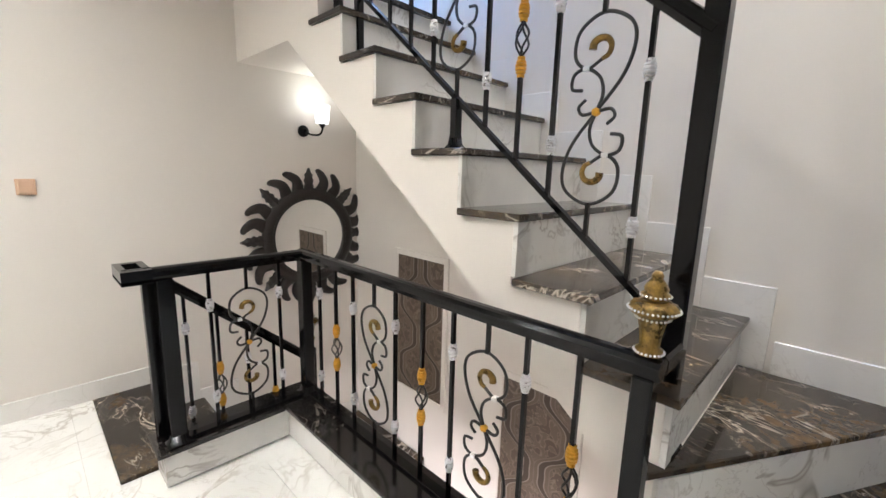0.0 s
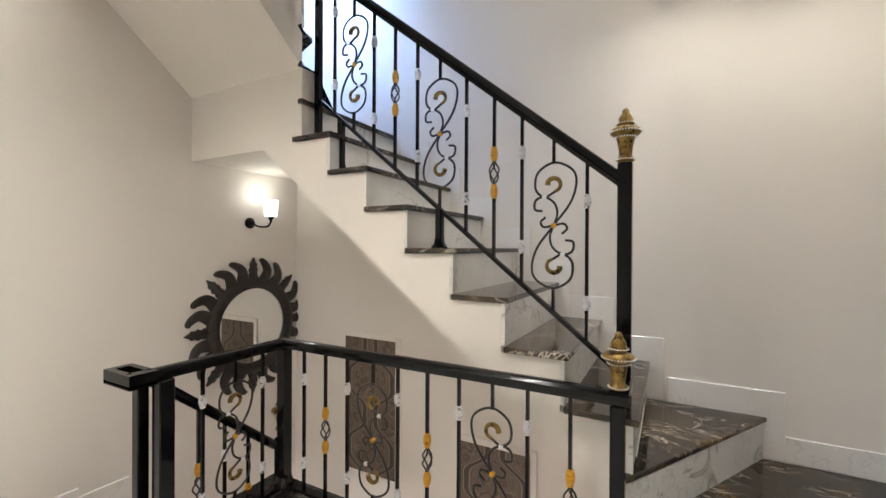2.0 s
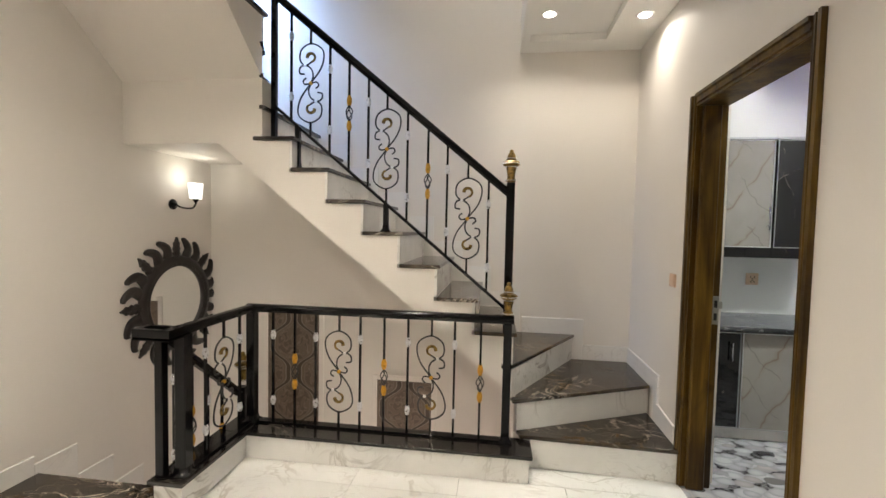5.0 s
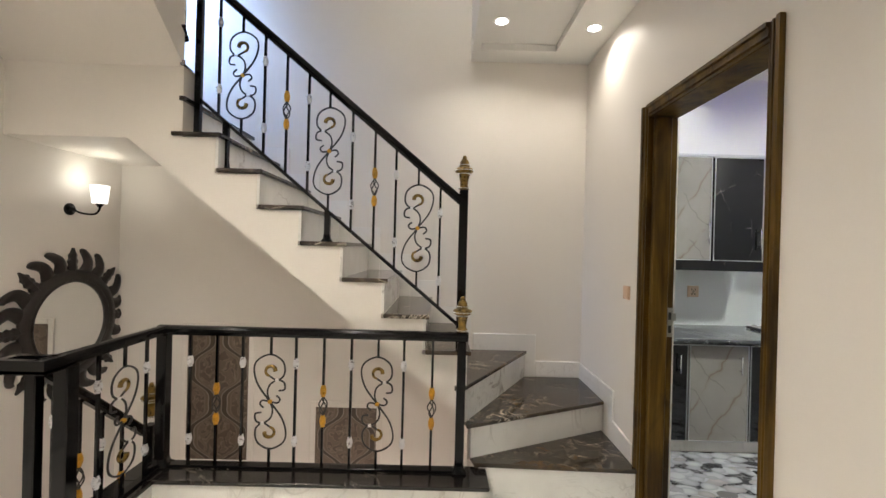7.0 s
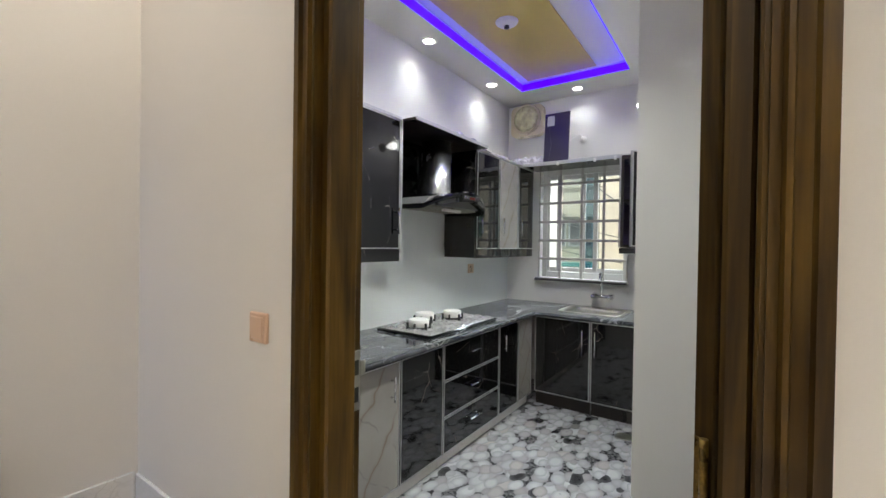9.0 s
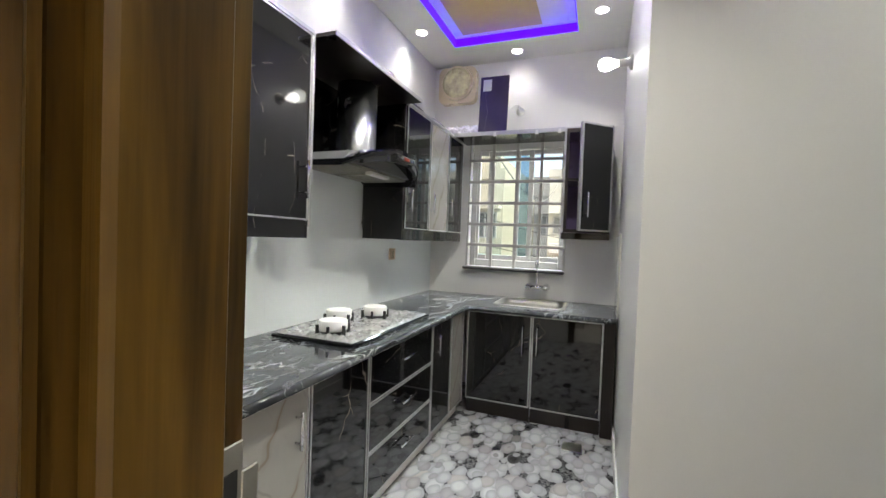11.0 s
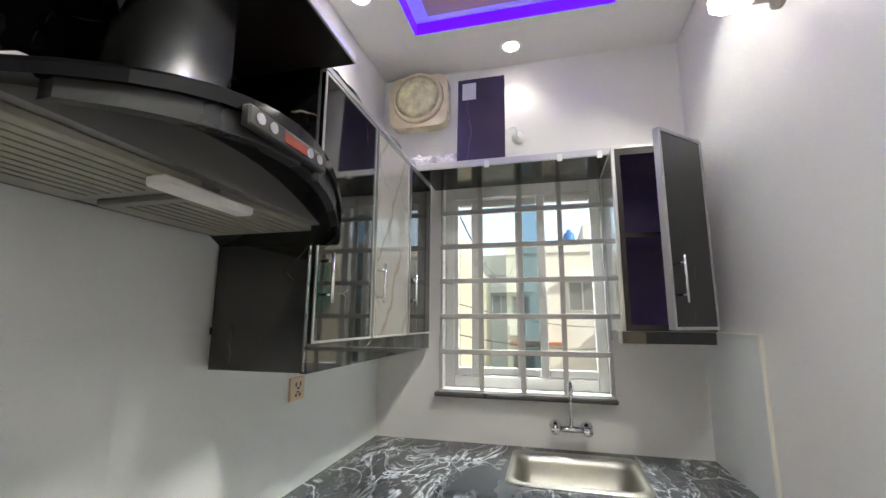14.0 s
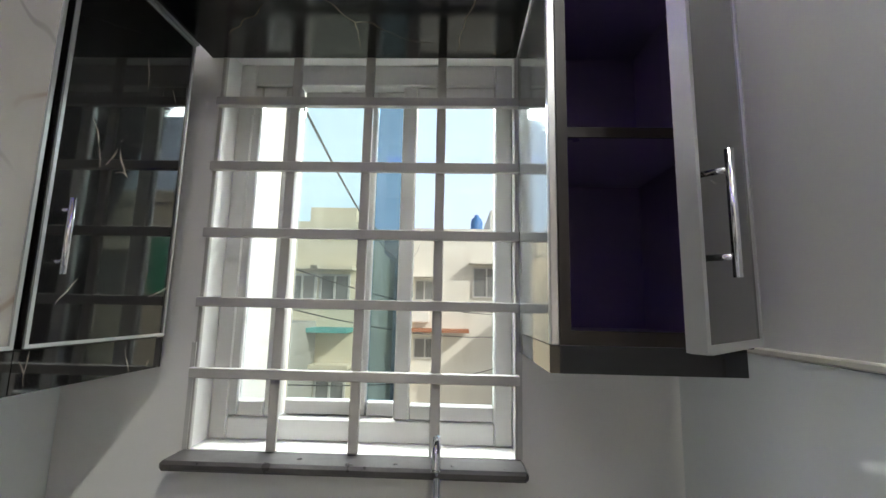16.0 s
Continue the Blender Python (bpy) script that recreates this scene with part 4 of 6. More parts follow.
def switch(name, m, label, size=(0.075, 0.08), sockets=0):
    """A wall plate; m puts its back on the wall, with local y pointing into the room."""
    ob = new(name)
    ob.matrix_world = m
    PLACE[ob] = m.copy()
    tagged(ob, label, "switch" if not sockets else "socket")
    a, b = size[0] / 2, size[1] / 2
    bm = bbox(-a, a, 0.0, 0.012, -b, b, 0.003)
    bm.transform(m)
    part("plate", bm, BEIGEPL if not sockets else SOCKETPL, ob)
    if sockets:
        for px, pz, w_, h_ in ((-0.014, 0.016, 0.006, 0.016), (0.014, 0.016, 0.006, 0.016), (0, 0.002, 0.014, 0.007), (-0.012, -0.022, 0.010, 0.010), (0.012, -0.022, 0.010, 0.010), (0, -0.012, 0.012, 0.006)):
            bm = bbox(px - w_ / 2, px + w_ / 2, 0.0115, 0.0135, pz - h_ / 2, pz + h_ / 2)
            bm.transform(m)
            part("slot", bm, DARKPL, ob)
    else:
        bm = bbox(-a * 0.75, a * 0.75, 0.0115, 0.016, -b * 0.75, b * 0.75, 0.002)
        bm.transform(m)
        part("rocker", bm, BEIGEPL, ob)
    return ob


switch("light_switch", pose(XR, 1.20, 1.163, 0, 0, 90), "beige light switch plate on the cream wall by the door")
switch("light_switch", pose(XL, 0.062, 1.207, 0, 0, -90), "beige light switch plate on the cream stair hall wall")


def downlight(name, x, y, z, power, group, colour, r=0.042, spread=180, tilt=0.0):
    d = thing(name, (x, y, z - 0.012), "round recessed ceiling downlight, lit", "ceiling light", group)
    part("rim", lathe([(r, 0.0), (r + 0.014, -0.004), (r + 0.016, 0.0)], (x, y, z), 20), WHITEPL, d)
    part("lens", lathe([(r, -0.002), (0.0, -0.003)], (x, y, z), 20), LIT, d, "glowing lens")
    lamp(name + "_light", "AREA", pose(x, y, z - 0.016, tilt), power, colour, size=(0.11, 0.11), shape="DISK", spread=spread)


HALL_C = (1.0, 0.915, 0.79)
# the last four are out of view, placed only to light the hall
for x, y, z, p in ((1.17, 1.50, 2.935, 4.4), (1.78, 1.46, 2.885, 3.4), (-1.42, 0.0, CEILZ, 2.5), (-0.80, -0.9, CEILZ, 11), (-0.05, -0.3, CEILZ, 22), (-0.3, -1.9, CEILZ, 15), (-1.1, -2.2, CEILZ, 13)):
    downlight("downlight", x, y, z, p, "downlights in the stair hall", HALL_C, spread=140)
# unseen lamps added downstairs, so their bounce brightens the lower stairwell wall
for x, y in ((-0.5, 0.45), (0.55, 0.45)):
    downlight("downlight", x, y, -0.25, 45, "downlights of the storey below", (1.0, 0.86, 0.80))
# unseen lamp added high up to brighten the back wall and treads
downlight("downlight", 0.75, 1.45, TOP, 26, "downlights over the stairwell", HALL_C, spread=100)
# daylight from the upper landing window
W2 = thing("window_2", (XL - 0.1, 1.57, 3.0), "tall white-framed landing window", "window", kind="structure")
for a in ((1.15, 1.21, 3.0, 4.4), (1.94, YB, 3.0, 4.4), (1.21, 1.94, 3.0, 3.06), (1.21, 1.94, 4.34, 4.4)):
    part("window_frame", bbox(XL - 0.14, XL - 0.07, *a), UPVC, W2)
# unseen pane added, tinted to cut the sky light on the east wall
part("pane", bbox(XL - 0.108, XL - 0.102, 1.21, 1.94, 3.06, 4.34), BLUEGLASS, W2, "blue tinted pane")
lamp("landing_window_light", "AREA", look((XL + 0.02, 1.50, 3.7), (-1.25, 2.0, 2.9)), 30, (0.42, 0.60, 1.0), size=(0.6, 1.2), spread=82)

# doorway frame
DOOR = thing("door_1", (2.03, 0.62, 0.0), "varnished dark teak door frame of the kitchen", "door frame", kind="structure")


JX = 2.09                                       # the frame's kitchen side


def architrave(y0, y1, z0, z1, level=False):
    """A flat moulding with a raised outer band and a bead along its inner edge."""
    lo, hi = (z0, z1) if level else (y0, y1)
    mid_y = (DOOR_Y0 + DOOR_Y1) / 2
    flip = (not level and lo < mid_y)
    prof = [(0.0, 0.0), (0.012, 0.0), (0.016, 0.010), (0.022, 0.010), (0.024, 0.006), (hi - lo - 0.020, 0.008), (hi - lo - 0.016, 0.018), (hi - lo, 0.018), (hi - lo, 0.0)]
    prof = [(0.0, 0.004)] + prof[1:]
    pts = []
    for u, v in prof:
        a = hi - u if flip else lo + u
        pts.append((XR - 0.004 - v, a))
    pts[-1] = (XR - 0.001, pts[-1][1])
    pts.append((XR - 0.001, hi if flip else lo))
    if level:
        return prism([(x, z) for x, z in pts], "y", y0, y1)
    return prism([(x, y) for x, y in pts], "z", z0, z1)


part("architrave", architrave(DOOR_Y1 - 0.006, DOOR_Y1 + 0.050, 0.0, DOOR_Z + 0.066), WOOD, DOOR)
part("architrave", architrave(DOOR_Y0 - 0.070, DOOR_Y0 - 0.010, 0.0, DOOR_Z + 0.066), WOOD, DOOR)
part("architrave", architrave(DOOR_Y0 - 0.008, DOOR_Y1 - 0.008, DOOR_Z + 0.002, DOOR_Z + 0.066, True), WOOD, DOOR)
for y0, y1 in ((DOOR_Y1, DOOR_Y1 + 0.048), (DOOR_Y0 - 0.058, DOOR_Y0)):
    part("jamb", bbox(XR, JX, y0, y1, 0.0, DOOR_Z + 0.055, 0.004), WOOD, DOOR)
part("jamb_stop", bbox(XR + 0.02, JX - 0.045, DOOR_Y1 - 0.030, DOOR_Y1, 0.0, DOOR_Z, 0.006), WOOD, DOOR)
part("jamb_stop", bbox(XR + 0.02, JX - 0.045, DOOR_Y0, DOOR_Y0 + 0.035, 0.0, DOOR_Z, 0.006), WOOD, DOOR)
part("head", bbox(XR, JX, DOOR_Y0, DOOR_Y1, DOOR_Z, DOOR_Z + 0.055, 0.004), WOOD, DOOR)
part("strike_plate", bbox(JX - 0.036, JX - 0.004, DOOR_Y1 - 0.003, DOOR_Y1, 0.945, 1.105, 0.001), STEEL, DOOR, "steel strike plate")
part("strike_lip", bbox(JX - 0.006, JX + 0.014, DOOR_Y1 - 0.004, DOOR_Y1 - 0.001, 1.035, 1.075, 0.001), STEEL, DOOR, "steel strike plate lip")
for z in (0.968, 1.040):
    part("strike_hole", bbox(JX - 0.028, JX - 0.012, DOOR_Y1 - 0.0045, DOOR_Y1 - 0.0032, z, z + 0.040), DARKPL, DOOR)
# the leaf swings into the kitchen and stands open past a right angle
LEAF = thing("door_leaf", (2.41, -0.08, 0.0), "varnished dark teak door standing open into the kitchen", "door")
m = Matrix.Translation((JX + 0.010, DOOR_Y0 + 0.043, 0)) @ Matrix.Rotation(radians(-40), 4, "Z")
part("panel", bbox(0.0, 0.82, 0.0, 0.040, 0.01, DOOR_Z - 0.01, 0.003, m), WOOD, LEAF)
for z in (0.22, 0.955, 1.86):
    bm = lathe([(0.007, 0), (0.007, 0.12)], m @ Vector((-0.007, 0.012, z)), 10)
    part("hinge", bm, OLDGOLD, LEAF, "brass hinge")
    part("hinge_plate", bbox(-0.0015, 0.0, 0.014, 0.036, z + 0.004, z + 0.116, 0, m), OLDGOLD, LEAF, "brass hinge plate")

# ---------------------------------------------------------------- the kitchen shell
KZ = 2.88
setting("wall_kitchen_north", bbox(KW, KE + 0.2, KN, KN + 0.2, -0.1, 3.3), WALL_K, "white painted kitchen wall")
w = bm_new()
WY0, WY1, WZ0, WZ1 = 0.972, 1.82, 1.07, 2.19
box(w, KE, KE + 0.22, KS - 0.2, WY0, -0.1, 3.3)
box(w, KE, KE + 0.22, WY1, KN, -0.1, 3.3)
box(w, KE, KE + 0.22, WY0, WY1, -0.1, WZ0)
box(w, KE, KE + 0.22, WY0, WY1, WZ1, 3.3)
setting("wall_kitchen_east", w, WALL_K, "white painted kitchen wall with the window")
setting("wall_kitchen_south", bbox(STUB, KE, KS - 0.2, KS, -0.1, 3.3), WALL_K, "white painted kitchen wall")
w = bm_new()
box(w, STUB, STUB + 0.2, KSS - 0.2, KS - 0.2, -0.1, 3.3)
setting("wall_stub", w, WALL_K, "white painted wall end beside the kitchen entrance")
setting("wall_kitchen_entry", bbox(KW, STUB, KSS - 0.2, KSS, -0.1, 3.3), WALL_K, "white painted kitchen wall")
setting("wall_kitchen_west", bbox(KW, KW + 0.004, KSS, DOOR_Y0 - 0.062, -0.1, 3.3), WALL_K, "white painted kitchen wall")
setting("floor_kitchen", bbox(XR, KE, KSS, KN, -0.1, -0.002), PEBBLE, "glossy floor printed with white and black river pebbles")
for z1 in (0.09,):
    setting("baseboard", bbox(STUB, 4.78, KS, KS + 0.01, 0, z1, 0.002), SKIRT_M, "white tile skirting")
    setting("baseboard", bbox(STUB - 0.01, STUB, KSS, KS, 0, z1, 0.002), SKIRT_M, "white tile skirting")

CX0, CX1, CY0, CY1, CU = 2.75, 5.05, 0.905, 1.875, 2.965
c = bm_new()
box(c, KW, CX0, KSS, KN, KZ, 3.3)
box(c, CX1, KE, KS - 0.2, KN, KZ, 3.3)
box(c, CX0, CX1, CY1, KN, KZ, 3.3)
box(c, CX0, CX1, KSS, CY0, KZ, 3.3)
box(c, CX0, CX1, CY0, CY1, CU, 3.3)
setting("ceiling_kitchen", c, CEIL, "white ceiling with a recessed tray")
solo("ceiling_tray_panel", bbox(CX0 + 0.2, CX1 - 0.03, 1.17, 1.80, CU - 0.008, CU), GOLDCEIL, "gold-painted panel in the ceiling tray", "ceiling panel")
LED = thing("cove_light", (3.9, 1.39, KZ), "blue led strip light round the ceiling tray", "strip light")
for a in ((CX0, CX1, CY1 - 0.006, CY1), (CX0, CX1, CY0, CY0 + 0.006), (CX1 - 0.006, CX1, CY0 + 0.008, CY1 - 0.008), (CX0, CX0 + 0.006, CY0 + 0.008, CY1 - 0.008)):
    part("led_strip", bbox(*a, KZ + 0.002, KZ + 0.065), BLUELED, LED, "glowing blue strip")
SM = thing("ceiling_rose", (3.95, 1.5, CU - 0.03), "round white ceiling rose", "ceiling rose")
part("disc", lathe([(0.0, -0.03), (0.05, -0.028), (0.075, -0.012), (0.08, 0.0)], (3.95, 1.5, CU - 0.008), 24), WHITEPL, SM)
part("hub", lathe([(0.0, -0.05), (0.018, -0.046), (0.018, -0.03)], (3.95, 1.5, CU - 0.008), 14), DARKPL, SM)

KC = (0.97, 1.0, 0.91)
# the last three are unseen, added to brighten the splashback, counter and entrance
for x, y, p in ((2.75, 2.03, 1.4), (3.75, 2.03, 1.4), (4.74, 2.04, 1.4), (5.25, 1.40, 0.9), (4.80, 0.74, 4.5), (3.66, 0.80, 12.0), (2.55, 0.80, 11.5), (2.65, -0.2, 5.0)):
    # the invented tilt turns the south row's light off its own wall
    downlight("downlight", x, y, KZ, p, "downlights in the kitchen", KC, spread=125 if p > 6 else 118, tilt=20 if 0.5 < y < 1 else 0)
BL = thing("wall_bulb", (4.50, KS, 2.39), "lit bulb in a white wall holder", "wall lamp")
ay = Matrix.Rotation(radians(-90), 4, "X")
part("holder", lathe([(0.045, 0.0), (0.045, 0.014), (0.023, 0.024), (0.023, 0.07), (0.018, 0.078)], (4.50, KS, 2.39), 18, ay), GRILLE, BL)
part("bulb", lathe([(0.016, 0.079), (0.024, 0.100), (0.037, 0.132), (0.040, 0.156), (0.030, 0.184), (0.0, 0.197)], (4.50, KS, 2.39), 18, ay), BULB, BL, "glowing bulb")
lamp("bulb_light", "POINT", pose(4.46, KS + 0.24, 2.38), 0.35, KC, radius=0.05)

# ---------------------------------------------------------------- window
WIN = thing("window_1", (KE + 0.1, 1.39, WZ0), "white sliding window behind a grey painted iron grille", "window", kind="structure")
FX0, FX1 = KE + 0.085, KE + 0.15
for a in ((WY0, WY0 + 0.05, WZ0, WZ1), (WY1 - 0.05, WY1, WZ0, WZ1), (WY0 + 0.05, WY1 - 0.05, WZ0, WZ0 + 0.06), (WY0 + 0.05, WY1 - 0.05, WZ1 - 0.07, WZ1)):
    part("window_frame", bbox(FX0, FX1, *a, 0.004), UPVC, WIN)


def panes(stiles):
    """Upright sash stiles with rails and panes between them."""
    z0, z1, t = WZ0 + 0.062, WZ1 - 0.072, 0.042
    for k, (y0, y1, x) in enumerate(stiles):
        part("sash_frame", bbox(x, x + 0.028, y0, y1, z0, z1, 0.004), UPVC, WIN)
        if k:
            a, b = y1, stiles[k - 1][0]
            x = max(x, stiles[k - 1][2]) if k != 2 else x
            for zz in (z0, z1 - t):
                part("sash_frame", bbox(x, x + 0.028, a + 0.001, b - 0.001, zz, zz + t, 0.004), UPVC, WIN)
            pane = part("pane", bbox(x + 0.011, x + 0.016, a, b, z0 + t, z1 - t), BLUEGLASS if k == 3 else HAZYGLASS if k == 2 else GLASS, WIN, "blue tinted pane" if k == 3 else "")
            pane.visible_shadow = False


panes([(1.745, WY1 - 0.03, FX0 + 0.004), (1.624, 1.67, FX0 + 0.004), (1.387, 1.425, FX0 + 0.034), (1.261, 1.304, FX0 + 0.004), (WY0 + 0.04, 1.023, FX0 + 0.004)])
GR = thing("window_grille", (KE - 0.02, 1.39, WZ0), "grey-white painted flat-bar iron window grille", "grille")
for z in (2.014, 1.824, 1.635, 1.447, 1.263):
    part("cross_bar", bbox(KE - 0.022, KE - 0.004, WY0 - 0.005, WY1 + 0.005, z - 0.013, z + 0.013, 0.002), GRILLE, GR)
for y in (1.603, 1.391, 1.183):
    part("upright_bar", bbox(KE - 0.004, KE + 0.008, y - 0.013, y + 0.013, WZ0, WZ1, 0.002), GRILLE, GR)
for y in (WY0, WY1):
    part("side_bar", bbox(KE - 0.004, KE + 0.008, y - 0.006, y + 0.006, WZ0, WZ1, 0.002), GRILLE, GR)
solo("window_sill", bbox(KE - 0.085, KE + 0.08, 0.957, 1.838, WZ0 - 0.026, WZ0 - 0.002, 0.007), SILLSTONE, "dark grey stone window sill slab", "sill")
for y0, y1, z0, z1 in ((WY0 - 0.012, WY0, WZ0, WZ1 - 0.03), (WY1, WY1 + 0.012, WZ0, 1.34)):
    setting("trim", bbox(KE - 0.006, KE, y0, y1, z0, z1), UPVC, "white edge bead beside the window")
# area lamp added outside above the window, strengthening the daylight on the counter
lamp("window_light", "AREA", look((KE + 0.62, 1.39, 2.62), (KE - 0.7, 1.39, 1.0)), 150, (0.90, 0.99, 1.0), size=(1.2, 0.7))

# glazed wall tiles
TZ = 0.8155
TILES_N = setting("tiling_north", bbox(KW, KE, KN - 0.004, KN, 0.8, 1.40), TILE_K, "glossy pale tile splashback")
for i in range(6):
    x = KW + 0.02 + 0.6 * i
    part("tile", bbox(x, min(x + 0.5998, KE), KN - 0.011, KN - 0.004, TZ, TZ + 0.565), TILE_K, TILES_N)
TILES_H = setting("tiling_hood", bbox(3.30, 4.20, KN - 0.010, KN - 0.004, 1.40, 1.66), TILE_K, "glossy pale tiles under the hood")
TILES_S = setting("tiling_south", bbox(4.886, KE, KS, KS + 0.004, 0.8, 1.365), TILE_K, "glossy pale tile splashback beside the sink")
part("tile", bbox(4.886, KE - 0.001, KS + 0.004, KS + 0.011, TZ, TZ + 0.552, 0.001), TILE_K, TILES_S)
BEAD = plain("cream_tile_bead", (0.70, 0.67, 0.60), 0.4, vary=0.05, bump=0.0)
setting("trim", bbox(4.874, 4.885, KS, KS + 0.013, TZ - 0.01, TZ + 0.566, 0.003), BEAD, "cream edge bead of the tiles")
setting("trim", bbox(4.886, KE - 0.001, KS, KS + 0.013, TZ + 0.553, TZ + 0.566, 0.003), BEAD, "cream edge bead of the tiles")

# ---------------------------------------------------------------- base cabinets
CZ = 0.815
FY, FXE = 1.62, 4.78


def handle(parent, a, b, off):
    """A round steel bar handle from a to b, standing off the door by off."""
    a, b, off = Vector(a), Vector(b), Vector(off)
    bm = tube([a + off, b + off], 0.0058, 8)
    for f in (0.16, 0.84):
        q = a.lerp(b, f)
        tube([q, q + off], 0.0045, 6, bm)
    part("handle", bm, CHROME, parent, "brushed chrome bar handle")


def frame_y(parent, x0, x1, y, z0, z1, t=0.0065, mat=None, out=-1):
    bm = bm_new()
    for a in ((x0, x0 + t, z0, z1), (x1 - t, x1, z0, z1), (x0 + t, x1 - t, z0, z0 + t), (x0 + t, x1 - t, z1 - t, z1)):
        box(bm, a[0], a[1], min(y, y + out * 0.004), max(y, y + out * 0.004), a[2], a[3])
    part("edge_trim", bm, mat or ALU, parent, "aluminium edge trim")


def base_unit(x0, x1, mat, label, fronts, handles):
    u = thing("base_cabinet", ((x0 + x1) / 2, FY + 0.28, 0.0), label, "cabinet", "base cabinets")
    part("carcass", bbox(x0 + 0.001, x1 - 0.001, FY + 0.02, KN - 0.012, 0.09, CZ - 0.04), DARKWOOD, u)
    part("toe_kick", bbox(x0 + 0.001, x1 - 0.001, FY + 0.04, FY + 0.055, 0.0, 0.09), SKIRT_M, u, "pale tile toe kick")
    for z0, z1 in fronts:
        d = part("door" if len(fronts) == 1 else "drawer", bbox(x0 + 0.005, x1 - 0.005, FY, FY + 0.018, z0, z1, 0.002), mat, u)
        frame_y(d, x0 + 0.005, x1 - 0.005, FY, z0, z1)
        for h in handles:
            if h == "v":
                handle(d, (x1 - 0.07, FY, z1 - 0.20), (x1 - 0.07, FY, z1 - 0.07), (0, -0.026, 0))
            elif h == "vl":
                handle(d, (x0 + 0.07, FY, z1 - 0.20), (x0 + 0.07, FY, z1 - 0.07), (0, -0.026, 0))
            elif h == "h":
                c_ = (x0 + x1) / 2
                handle(d, (c_ - 0.075, FY, (z0 + z1) / 2 + 0.02), (c_ + 0.075, FY, (z0 + z1) / 2 + 0.02), (0, -0.026, 0))
    return u


ZB, ZT = 0.09, CZ - 0.045
base_unit(KW + 0.012, 2.565, BLACKGLOSS, "gloss black base cabinet with aluminium edging", [(ZB, ZT)], ["v"])
base_unit(2.565, 2.995, MARBLEBOARD, "grey marble-look base cabinet with aluminium edging", [(ZB, ZT)], ["v"])
base_unit(2.995, 3.40, BLACKGLOSS, "gloss black base cabinet with aluminium edging", [(ZB, ZT)], [])
base_unit(3.40, 4.145, BLACKGLOSS, "gloss black base cabinet with three drawers", [(0.545, ZT), (0.318, 0.54), (ZB, 0.313)], ["h"])
base_unit(4.145, 4.49, BLACKGLOSS, "narrow gloss black base cabinet with aluminium edging", [(ZB, ZT)], ["vl"])
base_unit(4.49, 4.775, MARBLEBOARD, "grey marble-look corner panel of the base cabinets", [(ZB, ZT)], [])
for y0, y1, hy in ((1.118, 1.592, 1.178), (0.640, 1.112, 1.076)):
    u = thing("base_cabinet", (FXE + 0.3, (y0 + y1) / 2, 0.0), "gloss black sink base cabinet with aluminium edging", "cabinet", "base cabinets")
    part("carcass", bbox(FXE + 0.02, KE - 0.012, y0 + 0.001, y1 - 0.001, 0.11, CZ - 0.20), DARKWOOD, u)
    part("toe_kick", bbox(FXE + 0.04, FXE + 0.055, y0 + 0.001, y1 - 0.001, 0.0, 0.11), DARKWOOD, u)
    d = part("door", bbox(FXE, FXE + 0.018, y0, y1, 0.115, 0.775, 0.002), BLACKGLOSS, u)
    bm = bm_new()
    for a in ((y0, y0 + 0.008, 0.115, 0.775), (y1 - 0.008, y1, 0.115, 0.775), (y0 + 0.008, y1 - 0.008, 0.115, 0.123), (y0 + 0.008, y1 - 0.008, 0.767, 0.775)):
        box(bm, FXE - 0.004, FXE, *a)
    part("edge_trim", bm, ALU, d, "aluminium edge trim")
    handle(d, (FXE, hy, 0.49), (FXE, hy, 0.70), (-0.026, 0, 0))
solo("end_panel", bbox(FXE, KE - 0.012, KS + 0.012, 0.636, 0.0, CZ - 0.04), DARKWOOD, "dark end panel beside the sink cabinet", "panel")

# worktop, L-shaped, with the sink cut out
SX0, SX1, SYA, SYB = 4.90, 5.33, 0.905, 1.445
w = bm_new()
box(w, KW + 0.012, 4.745, 1.59, KN - 0.012, CZ - 0.035, CZ)
box(w, 4.745, SX0 + 0.02, KS + 0.012, KN - 0.012, CZ - 0.035, CZ)
box(w, SX1 - 0.02, KE - 0.006, KS + 0.012, KN - 0.012, CZ - 0.035, CZ)
box(w, SX0 + 0.02, SX1 - 0.02, KS + 0.012, SYA + 0.02, CZ - 0.035, CZ)
box(w, SX0 + 0.02, SX1 - 0.02, SYB - 0.02, KN - 0.012, CZ - 0.035, CZ)
bmesh.ops.remove_doubles(w, verts=w.verts[:], dist=0.0005)
solo("worktop", w, COUNTER, "dark grey stone worktop with white veins", "worktop", base=(4.0, 1.9, CZ))
solo("worktop_nosing", tube([(KW + 0.012, 1.59, CZ - 0.017), (4.73, 1.59, CZ - 0.017), (4.746, 1.575, CZ - 0.017), (4.746, KS + 0.012, CZ - 0.017)], 0.017, 10), COUNTER, "rounded dark stone worktop edge", "worktop edge")


def rounded(x0, x1, y0, y1, r, n=5):
    out = []
    for cx, cy, a0 in ((x1 - r, y1 - r, 0), (x0 + r, y1 - r, 90), (x0 + r, y0 + r, 180), (x1 - r, y0 + r, 270)):
        out += [(cx + r * math.cos(radians(a0 + 90 * i / n)), cy + r * math.sin(radians(a0 + 90 * i / n))) for i in range(n + 1)]
    return out


